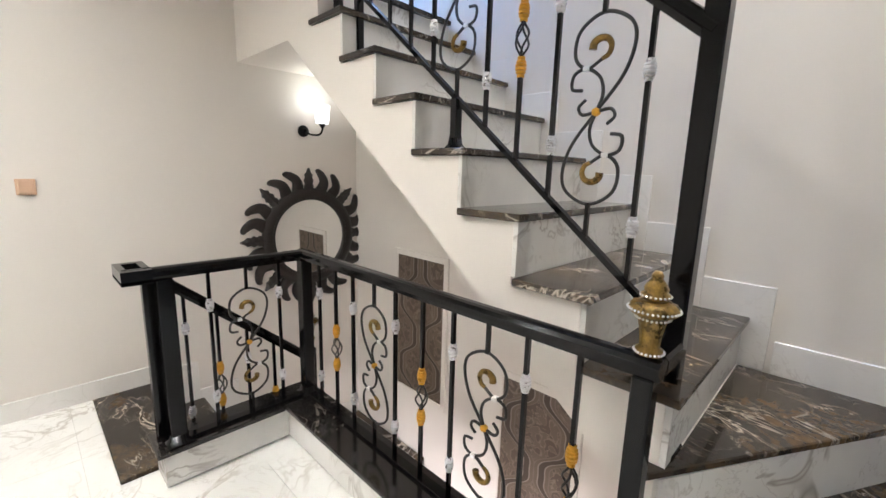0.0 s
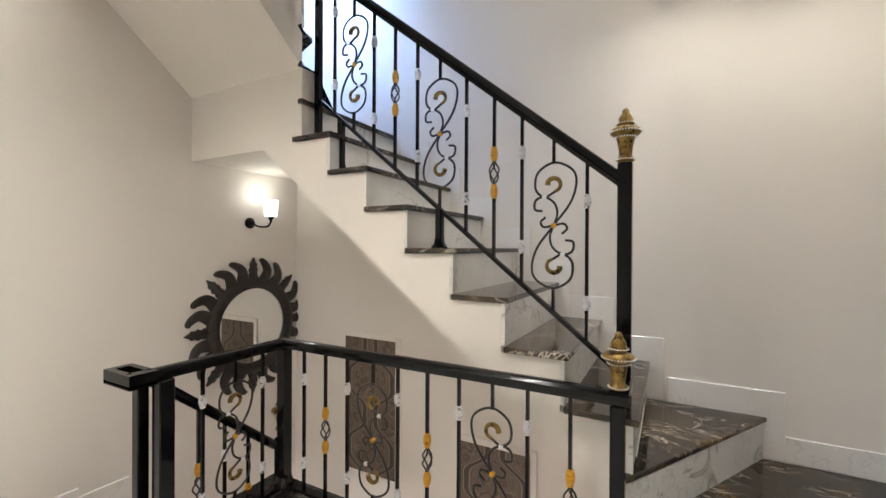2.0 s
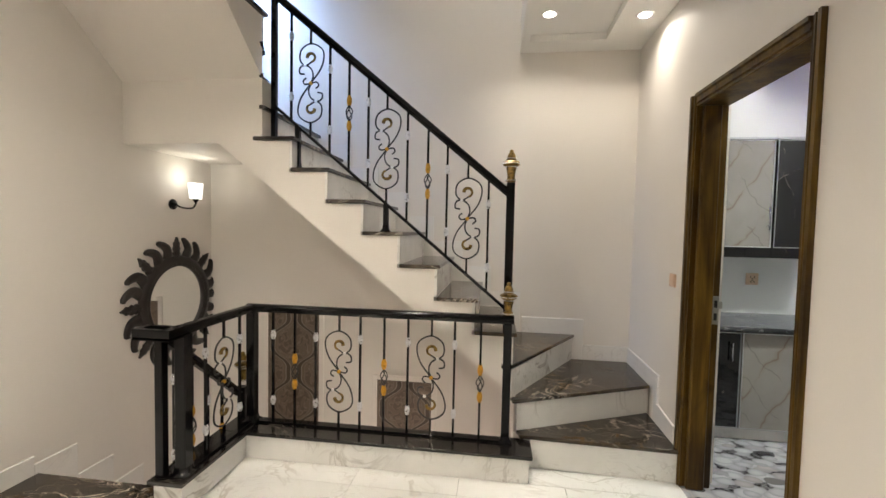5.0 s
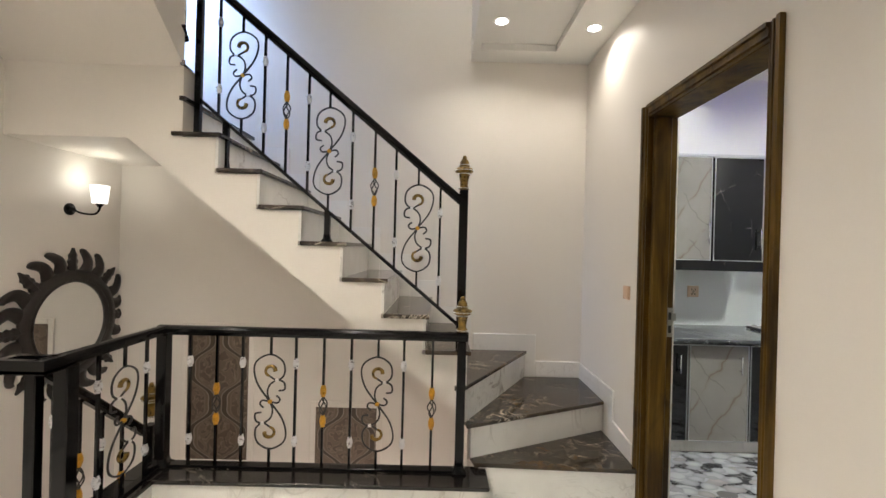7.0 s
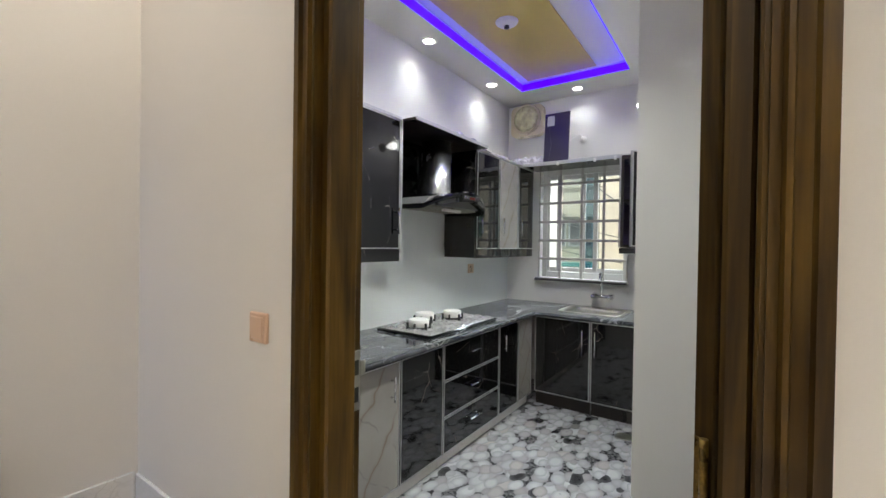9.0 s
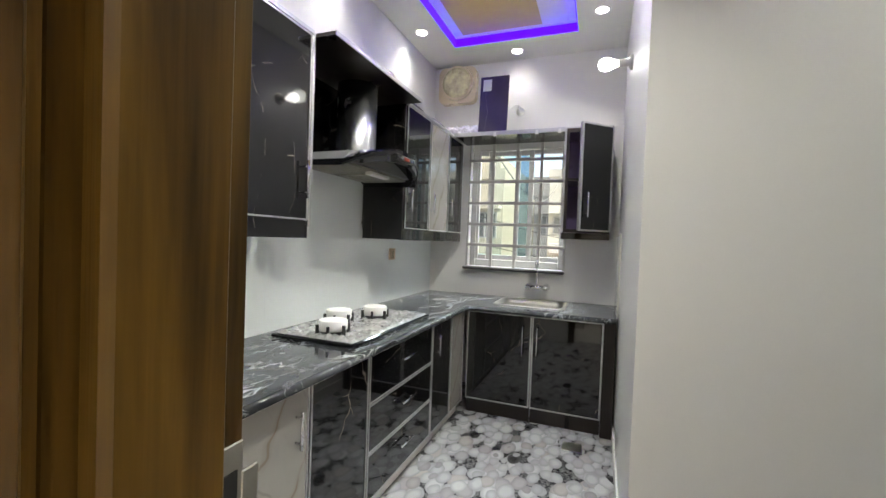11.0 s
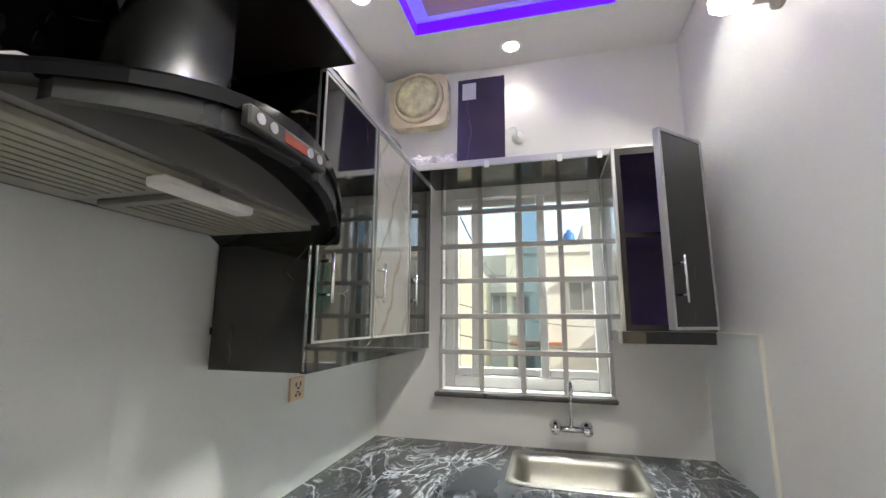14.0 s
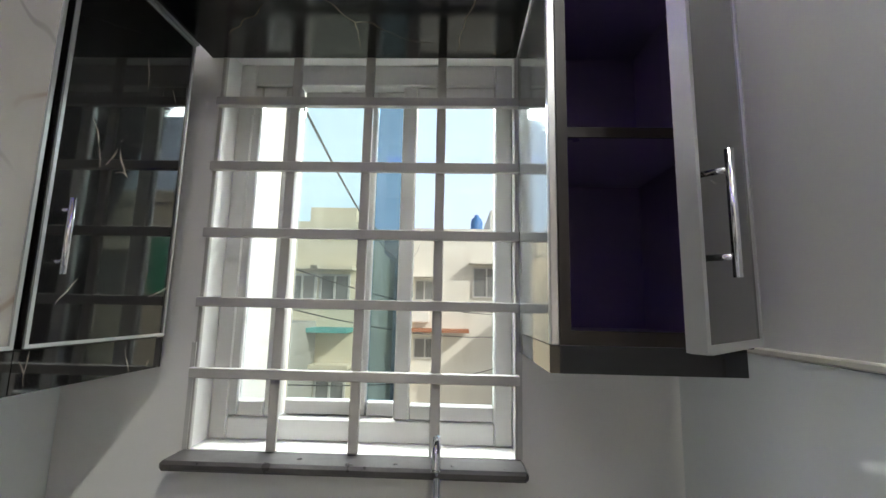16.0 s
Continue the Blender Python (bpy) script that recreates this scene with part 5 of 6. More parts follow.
def loops(rings):
    bm = bm_new()
    vs = [[bm.verts.new((*p, z)) for p in pts] for pts, z in rings]
    for a, b in zip(vs, vs[1:]):
        for i in range(len(a)):
            bm.faces.new((a[i], a[(i + 1) % len(a)], b[(i + 1) % len(a)], b[i])).smooth = True
    bm.faces.new(vs[-1])
    bmesh.ops.recalc_face_normals(bm, faces=bm.faces[:])
    return bm


SINK = thing("sink", (5.11, 1.175, CZ), "stainless steel sink bowl set into the worktop", "sink")
part("bowl", loops([(rounded(SX0, SX1, SYA, SYB, 0.05), CZ + 0.001), (rounded(SX0 + 0.004, SX1 - 0.004, SYA + 0.004, SYB - 0.004, 0.048), CZ + 0.010), (rounded(SX0 + 0.03, SX1 - 0.05, SYA + 0.03, SYB - 0.03, 0.06), CZ + 0.006),
                    (rounded(SX0 + 0.04, SX1 - 0.06, SYA + 0.04, SYB - 0.04, 0.06), CZ - 0.03), (rounded(SX0 + 0.055, SX1 - 0.075, SYA + 0.055, SYB - 0.055, 0.05), CZ - 0.16)]), STEEL, SINK)
part("drain", lathe([(0.0, 0.003), (0.035, 0.003), (0.04, 0.0)][::-1], (5.10, 1.175, CZ - 0.158), 20), CHROME, SINK)

TAP = thing("wall_tap", (KE - 0.03, 1.17, 0.92), "chrome wall-mounted mixer tap with a swan-neck spout", "tap")
axn = Matrix.Rotation(radians(-90), 4, "Y")
part("body", tube([(KE - 0.075, 1.245, 0.925), (KE - 0.075, 1.10, 0.925)], 0.014, 12), CHROME, TAP)
for y in (1.245, 1.10):
    part("flange", lathe([(0.028, 0.0), (0.028, 0.008), (0.014, 0.014), (0.014, 0.075)], (KE - 0.005, y, 0.925), 16, axn), CHROME, TAP)
    part("knob", lathe([(0.010, 0.07), (0.020, 0.078), (0.024, 0.095), (0.018, 0.118), (0.0, 0.12)], (KE - 0.005, y, 0.925), 12, axn), CHROME, TAP)
part("spout", tube(spline([(KE - 0.075, 1.172, 0.925), (KE - 0.075, 1.172, 1.06), (KE - 0.085, 1.172, 1.12), (KE - 0.115, 1.172, 1.145), (KE - 0.145, 1.172, 1.125), (KE - 0.155, 1.172, 1.09)], 6), 0.0105, 12), CHROME, TAP)

# ---------------------------------------------------------------- wall cabinets
UY, UZ0, UZ1 = 1.87, 1.283, 2.165
DZ0 = 1.36


def wall_unit(x0, x1, mat, label, hx=None, hz=(1.43, 1.62)):
    u = thing("wall_cabinet", ((x0 + x1) / 2, UY + 0.16, UZ0), label, "cabinet", "wall cabinets")
    part("carcass", bbox(x0 + 0.001, x1 - 0.001, UY + 0.02, KN - 0.002, DZ0 - 0.01, UZ1 - 0.012), DARKWOOD, u)
    part("light_rail", bbox(x0 + 0.001, x1 - 0.001, UY + 0.004, UY + 0.022, UZ0, DZ0 - 0.004), BLACKGLOSS, u, "gloss black lower rail")
    part("bottom", bbox(x0 + 0.001, x1 - 0.001, UY + 0.022, KN - 0.013, UZ0 + 0.004, UZ0 + 0.016), WHITEPL, u)
    part("top_rail", bbox(x0 + 0.001, x1 - 0.001, UY - 0.006, KN - 0.002, UZ1 - 0.010, UZ1 + 0.006), ALU, u, "aluminium top edge")
    d = part("door", bbox(x0 + 0.009, x1 - 0.009, UY, UY + 0.018, DZ0, UZ1 - 0.014, 0.002), mat, u)
    frame_y(d, x0 + 0.009, x1 - 0.009, UY, DZ0, UZ1 - 0.014)
    if hx:
        handle(d, (hx, UY, hz[0]), (hx, UY, hz[1]), (0, -0.028, 0))
    return u


wall_unit(KW + 0.012, 2.50, BLACKGLOSS, "gloss black wall cabinet with aluminium edging", 2.45)
wall_unit(2.50, 2.868, MARBLEBOARD, "grey marble-look wall cabinet with aluminium edging", 2.830, (1.49, 1.66))
wall_unit(2.868, 3.267, BLACKGLOSS, "gloss black wall cabinet with aluminium edging", 3.225, (1.45, 1.61))
solo("cabinet_end", bbox(3.268, 3.286, UY, KN - 0.012, UZ0 + 0.05, UZ1 + 0.004, 0.002), ALU, "silver-edged end panel of the wall cabinets", "panel")
solo("hood_backing", bbox(3.288, 4.196, KN - 0.024, KN - 0.013, 1.655, UZ1 - 0.015), BLACKGLOSS, "gloss black panel behind the cooker hood", "panel")
TB = thing("hood_top_board", (3.74, 2.0, UZ1), "gloss black top board with aluminium edge above the hood", "board")
part("board", bbox(3.288, 4.20, UY - 0.094, KN - 0.013, UZ1 - 0.012, UZ1 + 0.004), DARKWOOD, TB)
part("edge", bbox(3.288, 4.20, UY - 0.102, UY - 0.095, UZ1 - 0.014, UZ1 + 0.008, 0.002), ALU, TB, "aluminium edge")
wall_unit(4.20, 4.60, BLACKGLOSS, "gloss black wall cabinet beside the cooker hood", 4.258, (1.47, 1.61))
wall_unit(4.60, 4.997, MARBLEBOARD, "glossy grey marble-look wall cabinet with aluminium edging", 4.645, (1.485, 1.63))
wall_unit(4.997, 5.36, BLACKGLOSS, "gloss black wall cabinet beside the window", 5.03, (1.49, 1.63))
solo("cabinet_end", bbox(4.182, 4.198, UY + 0.004, KN - 0.026, UZ0 + 0.004, UZ1 - 0.014, 0.002), BLACKGLOSS, "gloss black end panel of the wall cabinets", "panel")

# cooker hood with a chimney and curved glass
HOOD = thing("cooker_hood", (3.74, 1.95, 1.63), "black chimney cooker hood with a curved smoked glass canopy", "cooker hood")
HX = 3.78
FILTERGREY = plain("grease_filter_steel", (0.34, 0.325, 0.28), 0.45, metal=0.5, vary=0.1, bump=0.0)
HOODGREY = plain("hood_grey_steel", (0.26, 0.257, 0.25), 0.45, metal=0.3, vary=0.06, bump=0.0)
bm = loops([(rounded(HX - 0.06, HX + 0.165, 1.90, 2.11, 0.10, 8), 1.74), (rounded(HX - 0.06, HX + 0.165, 1.90, 2.11, 0.10, 8), UZ1 - 0.02)])
part("chimney", bm, plain("black_steel", (0.50, 0.50, 0.51), 0.27, metal=1.0, vary=0.02, bump=0.0, rvary=0.02), HOOD, "dark brushed steel chimney")
arc = [(HX - 0.40 + 0.8 * i / 16, 1.640 + 0.120 * (1 - ((i - 8) / 8) ** 2)) for i in range(17)]
bm = bm_new()
rows = []
for i, (x, z) in enumerate(arc):
    bow = 0.13 * (1 - ((i - 8) / 8) ** 2)
    skirt = 0.009 + 0.016 * (1 - (abs(i - 8) / 8) ** 1.5)
    rows.append([bm.verts.new(q) for q in ((x, KN - 0.03, z), (x, 1.80 - bow, z - 0.004), (x, 1.785 - bow, z - 0.012), (x, 1.785 - bow, z - 0.012 - skirt), (x, 1.80 - bow, z - 0.014 - skirt), (x, KN - 0.03, z - 0.012))])
for p, q in zip(rows, rows[1:]):
    for k in range(6):
        bm.faces.new((p[k], p[(k + 1) % 6], q[(k + 1) % 6], q[k]))
bm.faces.new(rows[0]), bm.faces.new(rows[-1][::-1])
bmesh.ops.recalc_face_normals(bm, faces=bm.faces[:])
part("canopy_glass", bm, HOODGLASS, HOOD, "curved smoked glass canopy")
bm = bm_new()
rows = []
for i, (x, z) in enumerate(arc[2:15]):
    f = 1 - ((i - 6) / 8) ** 2
    y = 1.80 - 0.13 * f - 0.006
    rows.append([bm.verts.new(q) for q in ((x, y, z - 0.020 - 0.012 * f), (x, y, z - 0.030 - 0.045 * f), (x, y + 0.02, z - 0.030 - 0.047 * f), (x, y + 0.02, z - 0.018 - 0.012 * f))])
for a_, b_ in zip(rows, rows[1:]):
    for k in range(4):
        bm.faces.new((a_[k], a_[(k + 1) % 4], b_[(k + 1) % 4], b_[k]))
bm.faces.new(rows[0]), bm.faces.new(rows[-1][::-1])
bmesh.ops.recalc_face_normals(bm, faces=bm.faces[:])
part("fascia", bm, plain("fascia_black", (0.018, 0.018, 0.019), 0.3, vary=0.05, bump=0.0), HOOD, "black steel control band")
part("motor_box", prism([(HX - 0.37, 1.655), (HX + 0.37, 1.655), (HX + 0.30, 1.705), (HX + 0.16, 1.728), (HX - 0.16, 1.728), (HX - 0.30, 1.705)], "y", 1.80, KN - 0.03), HOODGREY, HOOD, "grey steel underside box")
for s in (-1, 1):
    f = part("filter", bbox(HX + s * 0.17 - 0.15, HX + s * 0.17 + 0.15, 1.82, KN - 0.08, 1.640, 1.654, 0.002), FILTERGREY, HOOD, "slotted grease filter")
    for i in range(9):
        y = 1.84 + i * 0.026
        part("slot", box(bm_new(), HX + s * 0.17 - 0.13, HX + s * 0.17 + 0.13, y, y + 0.010, 1.6375, 1.640), FILTERGREY, f)
part("control_panel", bbox(HX - 0.12, HX + 0.09, 1.652, 1.668, 1.692, 1.724, 0.003), DARKPL, HOOD, "dark control strip")
part("display", bbox(HX - 0.040, HX + 0.020, 1.6500, 1.6518, 1.699, 1.716), plain("red_display", (0.16, 0.03, 0.02), 0.2, vary=0.1, bump=0.0), HOOD, "dark red display")
for i in range(4):
    part("button", lathe([(0.009, 0.0), (0.009, 0.004)], (HX - 0.100 + 0.030 * i + (0.07 if i > 1 else 0), 1.652, 1.708), 10, Matrix.Rotation(radians(90), 4, "X")), CHROME, HOOD)
part("drip_cup", bbox(HX - 0.10, HX + 0.10, 1.81, 1.85, 1.622, 1.640, 0.004), WHITEPL, HOOD, "pale plastic drip cup")

# gas hob wrapped in film, with foam-packed burners
HOB = thing("gas_hob", (3.74, 1.88, CZ), "gas hob wrapped in clear plastic film, foam on its burners", "hob")
part("plate", bbox(3.31, 4.17, 1.655, 2.10, CZ + 0.001, CZ + 0.018, 0.006), HOODGLASS, HOB)
bm = bm_new()
bmesh.ops.create_grid(bm, x_segments=46, y_segments=26, size=0.5)
rnd = random.Random(4)
for v in bm.verts:
    x, y = 3.742 + v.co.x * 0.83, 1.877 + v.co.y * 0.425
    edge = max(abs(v.co.x), abs(v.co.y)) > 0.49
    h = 0.021 + 0.022 * abs(noise.noise((x * 14, y * 14, 1.7))) + 0.015 * abs(noise.noise((x * 40, y * 40, 5)))
    v.co = (x, y, CZ + (0.019 if edge else h))
part("film", bm, FILMWRAP, HOB, "crumpled clear plastic film")
for x, y in ((3.43, 1.84), (3.67, 1.975), (3.87, 1.87)):
    part("burner", lathe([(0.062, 0.018), (0.062, 0.03), (0.045, 0.038), (0.045, 0.05)], (x, y, CZ), 20), DARKPL, HOB)
    part("foam_cap", lathe([(0.064, 0.042), (0.067, 0.047), (0.067, 0.086), (0.063, 0.090)], (x, y, CZ), 24), FOAM, HOB, "white foam packing disc")
    for i in range(6):
        a = 2 * math.pi * i / 6 + 0.3
        m = Matrix.Translation((x, y, CZ)) @ Matrix.Rotation(a, 4, "Z")
        part("pan_support", bbox(0.064, 0.080, -0.006, 0.006, 0.018, 0.070, 0.002, m), DARKPL, HOB, "black iron pan support")

switch("power_socket", pose(2.917, KN - 0.011, 1.096, 0, 0, 180), "beige power socket on the tiled splashback", (0.092, 0.094), 1)
switch("power_socket", pose(4.63, KN - 0.011, 1.172, 0, 0, 180), "beige power socket on the tiled splashback", (0.09, 0.085), 1)

# ---------------------------------------------------------------- beside and over the window
PEL = thing("pelmet", (5.24, 1.41, 2.16), "gloss black board with aluminium edge over the window", "pelmet")
part("board", bbox(5.078, KE - 0.001, 0.972, 1.86, 2.158, 2.174), BLACKSATIN, PEL, "gloss black board")
part("edge", bbox(5.066, 5.077, 0.972, 1.86, 2.150, 2.182, 0.002), ALU, PEL, "aluminium edge")

RC = thing("wall_cabinet", (5.24, 0.77, 1.33), "gloss black wall cabinet standing open, purple inside", "cabinet")
RX, RY0, RY1, RZ0, RZ1 = 5.055, 0.628, 0.968, 1.335, 2.162
part("side", bbox(RX, KE - 0.001, RY1 - 0.016, RY1, RZ0 + 0.05, RZ1), plain("reflective_side_board", (0.35, 0.36, 0.36), 0.12, metal=0.7, vary=0.05, bump=0.0), RC, "reflective grey side panel")
part("side", bbox(RX, KE - 0.001, RY0, RY0 + 0.016, RZ0 + 0.05, RZ1), PURPLE_IN, RC)
part("back", bbox(KE - 0.012, KE - 0.001, RY0 + 0.016, RY1 - 0.016, RZ0 + 0.05, RZ1), PURPLE_IN, RC)
part("top", bbox(RX, KE - 0.012, RY0 + 0.016, RY1 - 0.016, RZ1 - 0.016, RZ1), PURPLE_IN, RC)
part("bottom", bbox(RX, KE - 0.012, RY0 + 0.016, RY1 - 0.016, RZ0 + 0.05, RZ0 + 0.066), PURPLE_IN, RC)
for z in (1.50, 2.03):
    part("hinge_plate", bbox(RX + 0.03, RX + 0.075, RY1 - 0.020, RY1 - 0.0165, z - 0.03, z + 0.03, 0.001), CHROME, RC, "small steel hinge plate")
part("shelf", bbox(RX + 0.02, KE - 0.012, RY0 + 0.016, RY1 - 0.016, 1.775, 1.791), PURPLE_IN, RC)
part("shelf_edge", bbox(RX + 0.014, RX + 0.02, RY0 + 0.016, RY1 - 0.016, 1.773, 1.793), DARKWOOD, RC)
bm = bm_new()
for a in ((RY0, RY0 + 0.03, RZ0 + 0.05, RZ1), (RY1 - 0.034, RY1 - 0.014, RZ0 + 0.05, RZ1), (RY0 + 0.03, RY1 - 0.034, RZ1 - 0.03, RZ1), (RY0 + 0.03, RY1 - 0.034, RZ0 + 0.05, RZ0 + 0.075)):
    box(bm, RX - 0.016, RX - 0.001, *a)
part("face_frame", bm, DARKWOOD, RC)
part("edge_trim", bbox(RX - 0.018, RX - 0.001, RY1 - 0.013, RY1 + 0.002, RZ0 + 0.05, RZ1 + 0.006, 0.002), ALU, RC, "aluminium edge trim")
part("top_rail", bbox(RX - 0.016, KE - 0.001, RY0, RY1, RZ1 + 0.001, RZ1 + 0.010), ALU, RC)
part("light_rail", bbox(RX + 0.002, RX + 0.02, RY0, RY1, RZ0, RZ0 + 0.048), BLACKGLOSS, RC)
part("light_rail", bbox(RX + 0.02, KE - 0.001, RY1 - 0.018, RY1, RZ0, RZ0 + 0.048), BLACKGLOSS, RC)
ang = math.atan2(0.842 - 0.640, 4.842 - 5.033)
m = Matrix.Translation((5.033, 0.640, 0)) @ Matrix.Rotation(ang, 4, "Z")
d = part("door", bbox(0, 0.280, 0.0, 0.018, 1.395, 2.15, 0.002, m), BLACKGLOSS, RC, "gloss black door, open")
bm = bm_new()
for a in ((0, 0.012, 1.395, 2.15), (0.268, 0.282, 1.395, 2.15), (0.012, 0.268, 1.393, 1.405), (0.012, 0.268, 2.14, 2.152)):
    box(bm, a[0], a[1], -0.003, 0.021, a[2], a[3], m)
part("edge_trim", bm, ALU, d, "aluminium edge trim")
handle(d, m @ Vector((0.232, 0.018, 1.49)), m @ Vector((0.232, 0.018, 1.66)), m.to_3x3() @ Vector((0, 0.028, 0)))
part("inner_face", bbox(0.014, 0.266, -0.002, 0.0, 1.41, 2.135, 0, m), PURPLE_IN, d)

# exhaust fan, spare board and film roll on the pelmet
FAN = thing("exhaust_fan", (KE, 1.96, 2.54), "cream plastic exhaust fan wrapped in clear film", "exhaust fan")
bm = prism(rounded(1.775, 2.125, 2.525, 2.845, 0.06), "x", KE - 0.075, KE - 0.001)
part("housing", bm, CREAM, FAN)
part("ring", lathe([(0.155, 0.074), (0.150, 0.098), (0.135, 0.105), (0.125, 0.085), (0.12, 0.05)], (KE, 1.95, 2.70), 32, axn), CREAM, FAN)
part("dome", lathe([(0.14, 0.098), (0.10, 0.118), (0.05, 0.130), (0.0, 0.134)], (KE, 1.95, 2.70), 32, axn), plain("amber_film", (0.82, 0.70, 0.44), 0.06, vary=0.4, scale=16, grain=40, bump=0.9, coat=0.6), FAN, "crumpled amber film over the blades")
m = Matrix.Translation((5.095, 1.548, 2.183)) @ Matrix.Rotation(radians(5), 4, "Y")
B = thing("spare_board", (5.095, 1.548, 2.183), "purple marble-look spare board leaning above the window", "board")
part("panel", bbox(0, 0.016, -0.118, 0.118, 0, 0.465, 0.001, m), PURPLE, B)
part("sticker", bbox(-0.0015, 0, 0.025, 0.095, 0.345, 0.44, 0, m), PAPER, B, "pale paper sticker")
bm = bm_new()
bmesh.ops.create_grid(bm, x_segments=10, y_segments=40, size=0.5)
for v in bm.verts:
    y, a = v.co.y * 0.36, (v.co.x + 0.5) * math.pi
    r = 0.045 + 0.012 * noise.noise((v.co.x * 9, y * 30, 2))
    v.co = (5.17 - r * 1.4 * math.cos(a), 1.83 + y, 2.176 + 1.9 * r * math.sin(a))
solo("film_roll", bm, FILMROLL, "crumpled roll of clear packing film above the cabinets", "packing film")
for x0, x1, y0, y1, seed in ((3.36, 4.12, 1.775, 1.90, 3), (4.25, 4.85, 1.86, 1.96, 8)):
    bm = bm_new()
    bmesh.ops.create_grid(bm, x_segments=50, y_segments=10, size=0.5)
    for v in bm.verts:
        x, y = (x0 + x1) / 2 + v.co.x * (x1 - x0), (y0 + y1) / 2 + v.co.y * (y1 - y0)
        h = 0.045 * abs(noise.noise((x * 9, y * 12, seed))) + 0.012 * abs(noise.noise((x * 40, y * 40, seed)))
        v.co = (x, y + 0.03 * noise.noise((x * 6, 0.3, seed)), 2.173 + h * (1 - abs(2 * v.co.y) ** 3))
    solo("packing_film", bm, FILMROLL, "crumpled strip of clear film lying on the cabinet tops", "packing film")
for y in (1.515, 1.182, 1.011):
    solo("tape_tag", bbox(5.0645, 5.0655, y - 0.011, y + 0.011, 2.138, 2.172), WHITEPL, "small white tape tag stuck on the pelmet edge", "tape", "tape tags")
CB = thing("cable_outlet", (KE, 1.385, 2.40), "round white wall outlet with a loose cable", "outlet")
part("cover", lathe([(0.035, 0.0), (0.035, 0.008), (0.0, 0.012)], (KE, 1.385, 2.43), 18, axn), WHITEPL, CB)
part("cable", tube(spline([(KE - 0.01, 1.385, 2.43), (KE - 0.05, 1.40, 2.475), (KE - 0.06, 1.45, 2.455), (KE - 0.09, 1.52, 2.39), (KE - 0.10, 1.58, 2.28), (KE - 0.09, 1.60, 2.185)], 6), 0.004, 6), WHITEPL, CB)
DT = thing("floor_drain", (4.55, 0.80, 0.0), "small grey steel floor drain cover", "drain")
part("cover", bbox(4.50, 4.62, 0.74, 0.86, -0.001, 0.004, 0.002), STEEL, DT)

# ---------------------------------------------------------------- outside the kitchen window
GROUND = -3.3
solo("ground", bbox(6.0, 400, -200, 200, GROUND - 0.2, GROUND), plain("street_concrete", (0.30, 0.28, 0.25), 0.9, vary=0.2, scale=0.5, grain=5), "dusty concrete street and yards", "ground", kind="structure")
FAC = {
    "cream": plain("cream_facade", (0.70, 0.63, 0.49), 0.85, vary=0.12, scale=0.8, grain=9),
    "white": plain("white_facade", (0.78, 0.75, 0.68), 0.85, vary=0.14, scale=0.7, grain=9),
    "grey": plain("grey_facade", (0.36, 0.35, 0.33), 0.9, vary=0.16, scale=0.6, grain=9),
    "teal": plain("teal_awning", (0.10, 0.38, 0.36), 0.7, vary=0.1, scale=1, grain=9),
    "green": plain("green_paint", (0.05, 0.42, 0.25), 0.7, vary=0.1, scale=1, grain=9),
    "rust": plain("rust_awning", (0.40, 0.17, 0.09), 0.8, vary=0.2, scale=1, grain=9),
    "pane": plain("dark_pane", (0.20, 0.20, 0.20), 0.15, vary=0.2, scale=1, bump=0.0),
    "tank": plain("blue_tank", (0.05, 0.20, 0.50), 0.45, vary=0.1, scale=1, bump=0.0),
}


def house(x, y0, y1, top, mat, label, wins, deep=7.0, step=None):
    h = thing("house", (x + deep / 2, (y0 + y1) / 2, GROUND), label, "house", "houses across the street")
    part("wall", bbox(x, x + deep, y0, y1, GROUND, top), FAC[mat], h)
    part("parapet", bbox(x - 0.12, x + 0.12, y0 - 0.05, y1 + 0.05, top, top + 0.35), FAC[mat], h)
    if step:
        part("upper_room", bbox(x + step[0], x + deep, step[1], step[2], top, step[3]), FAC[mat], h)
    for wy, wz, ww, wh in wins:
        o = part("window", bbox(x - 0.03, x - 0.005, wy, wy + ww, wz, wz + wh), FAC["pane"], h, "dark window")
        bm = bm_new()
        for a in ((wy - 0.06, wy, wz - 0.06, wz + wh + 0.06), (wy + ww, wy + ww + 0.06, wz - 0.06, wz + wh + 0.06), (wy, wy + ww, wz + wh, wz + wh + 0.06), (wy, wy + ww, wz - 0.06, wz), (wy + ww / 2 - 0.03, wy + ww / 2 + 0.03, wz, wz + wh)):
            box(bm, x - 0.07, x - 0.005, *a)
        part("frame", bm, UPVC, o)
        part("sunshade", bbox(x - 0.5, x - 0.005, wy - 0.2, wy + ww + 0.2, wz + wh + 0.16, wz + wh + 0.26), FAC[mat], h)
    return h


h = house(16.0, 3.9, 6.2, 3.45, "cream", "cream two-storey house with a flat parapet roof", [(4.15, 1.45, 0.75, 0.8), (5.1, 1.45, 0.7, 0.8), (4.15, -1.2, 0.75, 0.8)], step=(1.5, 4.4, 5.9, 4.6))
part("awning", bbox(15.2, 16.0, 3.95, 5.5, 0.72, 0.84), FAC["teal"], h, "teal awning")
h = house(21.0, -4.0, 2.95, 4.25, "white", "white multi-storey house with an awning", [(-2.6, 1.9, 1.1, 1.1), (-0.6, 1.9, 1.0, 1.1), (2.05, 1.75, 0.65, 0.7), (-2.6, -0.9, 1.1, 1.1), (1.9, -0.5, 0.8, 0.7)], step=(2.0, -3.0, -0.4, 5.9))
part("awning", bbox(20.2, 21.0, 0.6, 2.8, 0.5, 0.62), FAC["rust"], h, "rust-red awning")
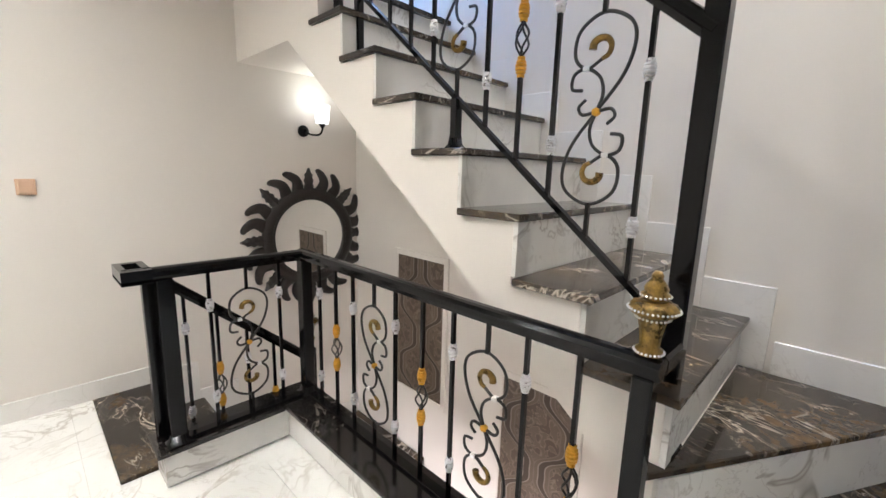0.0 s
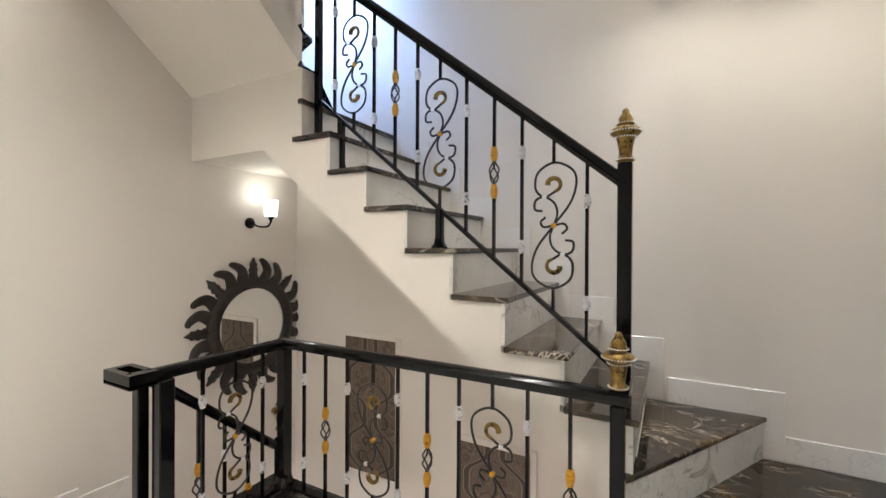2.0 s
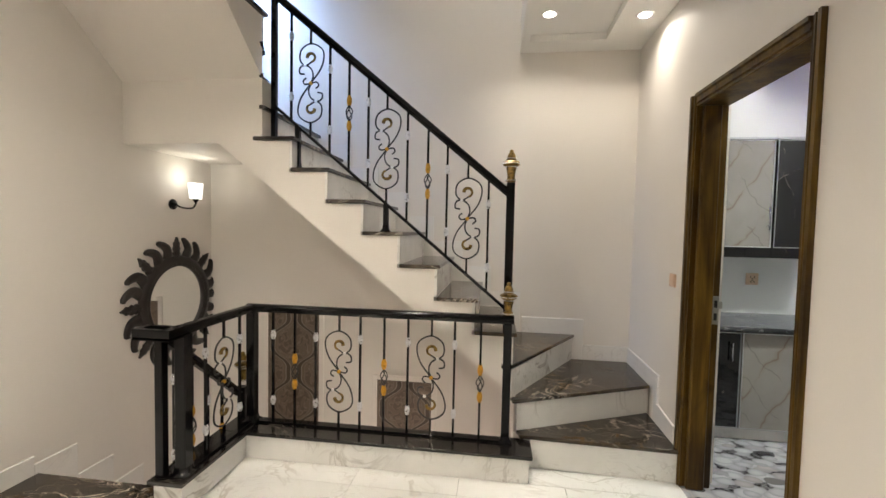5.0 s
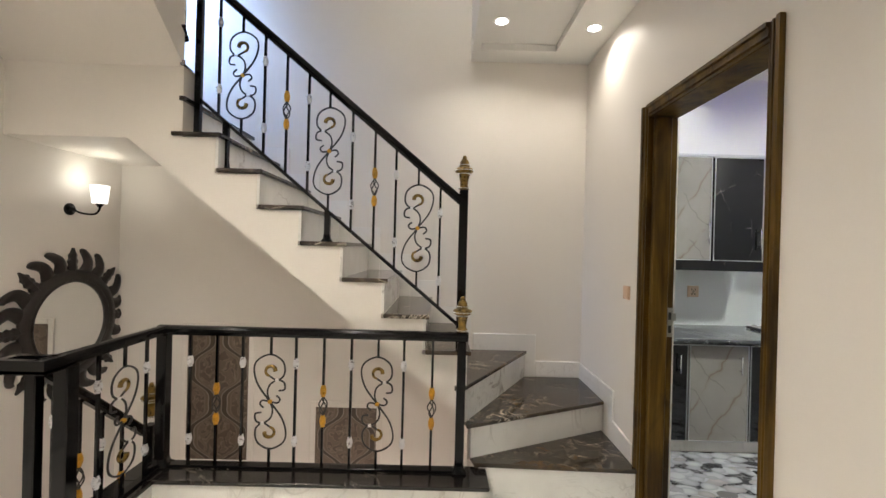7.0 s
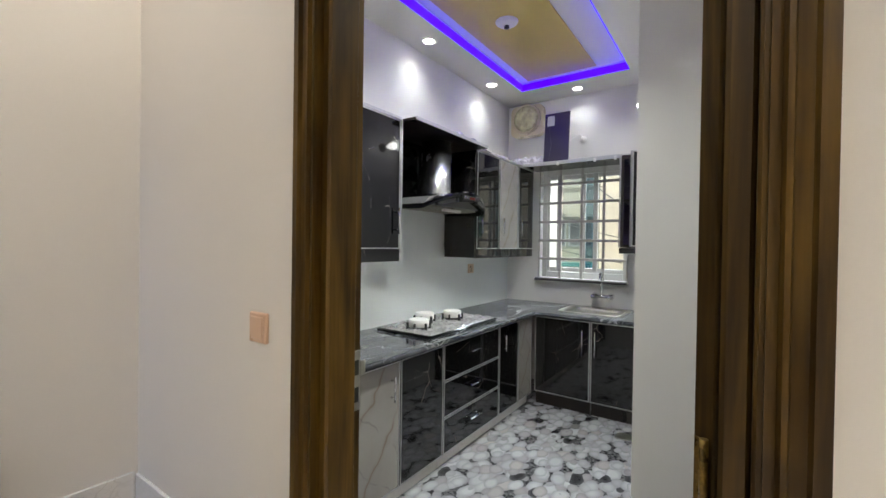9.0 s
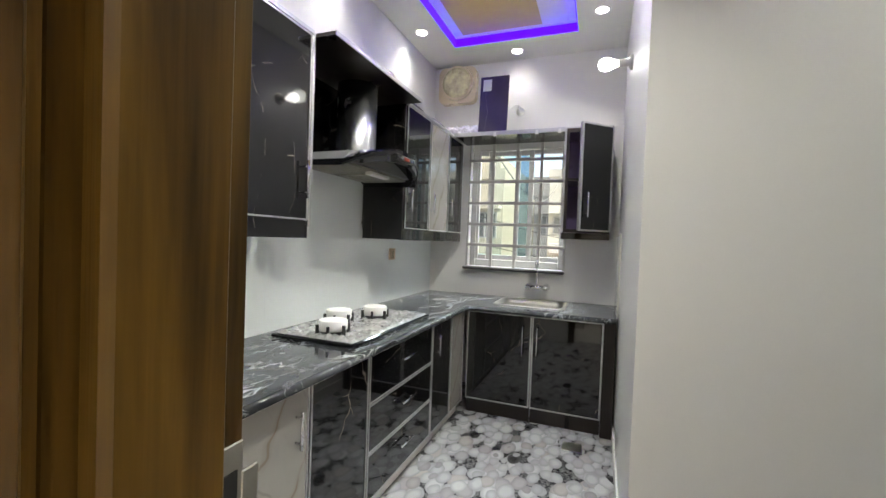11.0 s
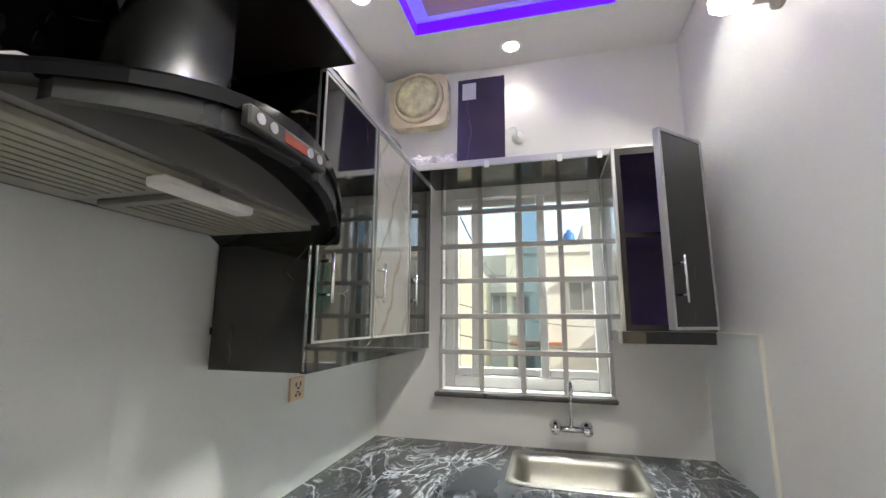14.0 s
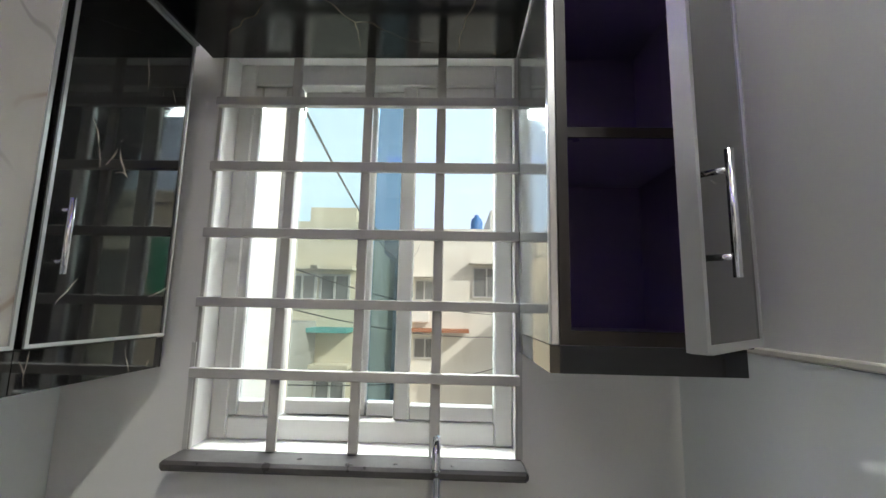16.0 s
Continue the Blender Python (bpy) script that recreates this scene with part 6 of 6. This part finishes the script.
part("air_conditioner", bbox(20.6, 20.95, 2.15, 2.85, 0.85, 1.3, 0.02), WHITEPL, h, "white air conditioner unit")
h = house(13.0, 5.0, 12.0, 1.0, "grey", "low grey house beside the street", [(5.4, -1.4, 1.0, 1.0)])
solo("yard_wall", bbox(12.2, 12.4, -6, 5.0, GROUND, -1.2), FAC["white"], "low sunlit yard wall", "wall")
house(30.0, -16, -4.6, 5.2, "cream", "cream houses further along the street", [(-8.0, 2.2, 1.2, 1.4), (-11.0, 2.2, 1.2, 1.4)])
house(34.0, 2.4, 18.0, 4.8, "grey", "grey concrete house in the distance", [(4.0, 2.0, 1.2, 1.3), (8.0, 2.0, 1.2, 1.3)], step=(2, 3, 7, 6.6))
h = house(16.3, -8.5, -4.5, 4.4, "cream", "cream house with a green painted shutter", [(-8.0, 1.6, 0.9, 1.1)])
part("shutter", bbox(16.22, 16.295, -6.4, -4.95, 1.7, 3.35, 0.01), FAC["green"], h, "green painted metal shutter")
for k in range(6):
    part("rib", box(bm_new(), 16.20, 16.218, -6.4, -4.95, 1.80 + 0.27 * k, 1.84 + 0.27 * k), FAC["green"], h)
solo("neighbour_wall", bbox(6.0, 7.3, 2.30, 2.6, GROUND, 5.2), FAC["white"], "sunlit white side wall of the house next door", "wall")
solo("backdrop", bbox(180, 181, -260, 260, GROUND - 5, 200), glowing("hazy_sky", (0.58, 0.73, 0.92), 0.56), "pale hazy daytime sky", "sky", kind="structure")
TK = thing("water_tank", (22.4, 0.25, 4.25), "blue plastic water tank on a flat roof", "water tank")
part("body", lathe([(0.24, 0.0), (0.26, 0.05), (0.26, 0.95), (0.2, 1.1), (0.1, 1.15), (0.1, 1.25)], (22.4, 0.25, 4.25), 20), FAC["tank"], TK)
for k, (a, b, sag) in enumerate((((6.9, 2.25, 2.9), (20.9, 2.6, 3.9), 0.9), ((9.0, 6.0, 3.0), (20.5, -3.0, 1.6), 0.9), ((9.0, 6.0, 2.2), (20.5, -3.0, 0.9), 0.8), ((9.0, 4.4, 0.6), (20.5, -2.0, -0.1), 0.5))):
    a, b = Vector(a), Vector(b)
    solo("street_cable", tube([a.lerp(b, i / 14) - Vector((0, 0, 4 * sag * (i / 14) * (1 - i / 14))) for i in range(15)], 0.011, 5), DARKPL, "black overhead street cable", "cable", "street cables")

# ---------------------------------------------------------------- floor tiles of the hall
for i in range(7):
    for j in range(7):
        x0, y0 = XL + 0.6 * i, YF + 0.6 * j
        x1, y1 = min(x0 + 0.5985, XR - 0.002), min(y0 + 0.5985, 0.867)
        if x0 < -0.83 and y1 > 0.2:
            y1 = 0.198
        if x1 - x0 < 0.02 or y1 - y0 < 0.02:
            continue
        part("tile", bbox(x0, x1, y0, y1, -0.012, 0.0, 0.0008), FLOOR_M, FLOOR)
part("tile", bbox(1.07, XR - 0.002, 0.8685, 1.03, -0.012, 0.0, 0.0008), FLOOR_M, FLOOR)
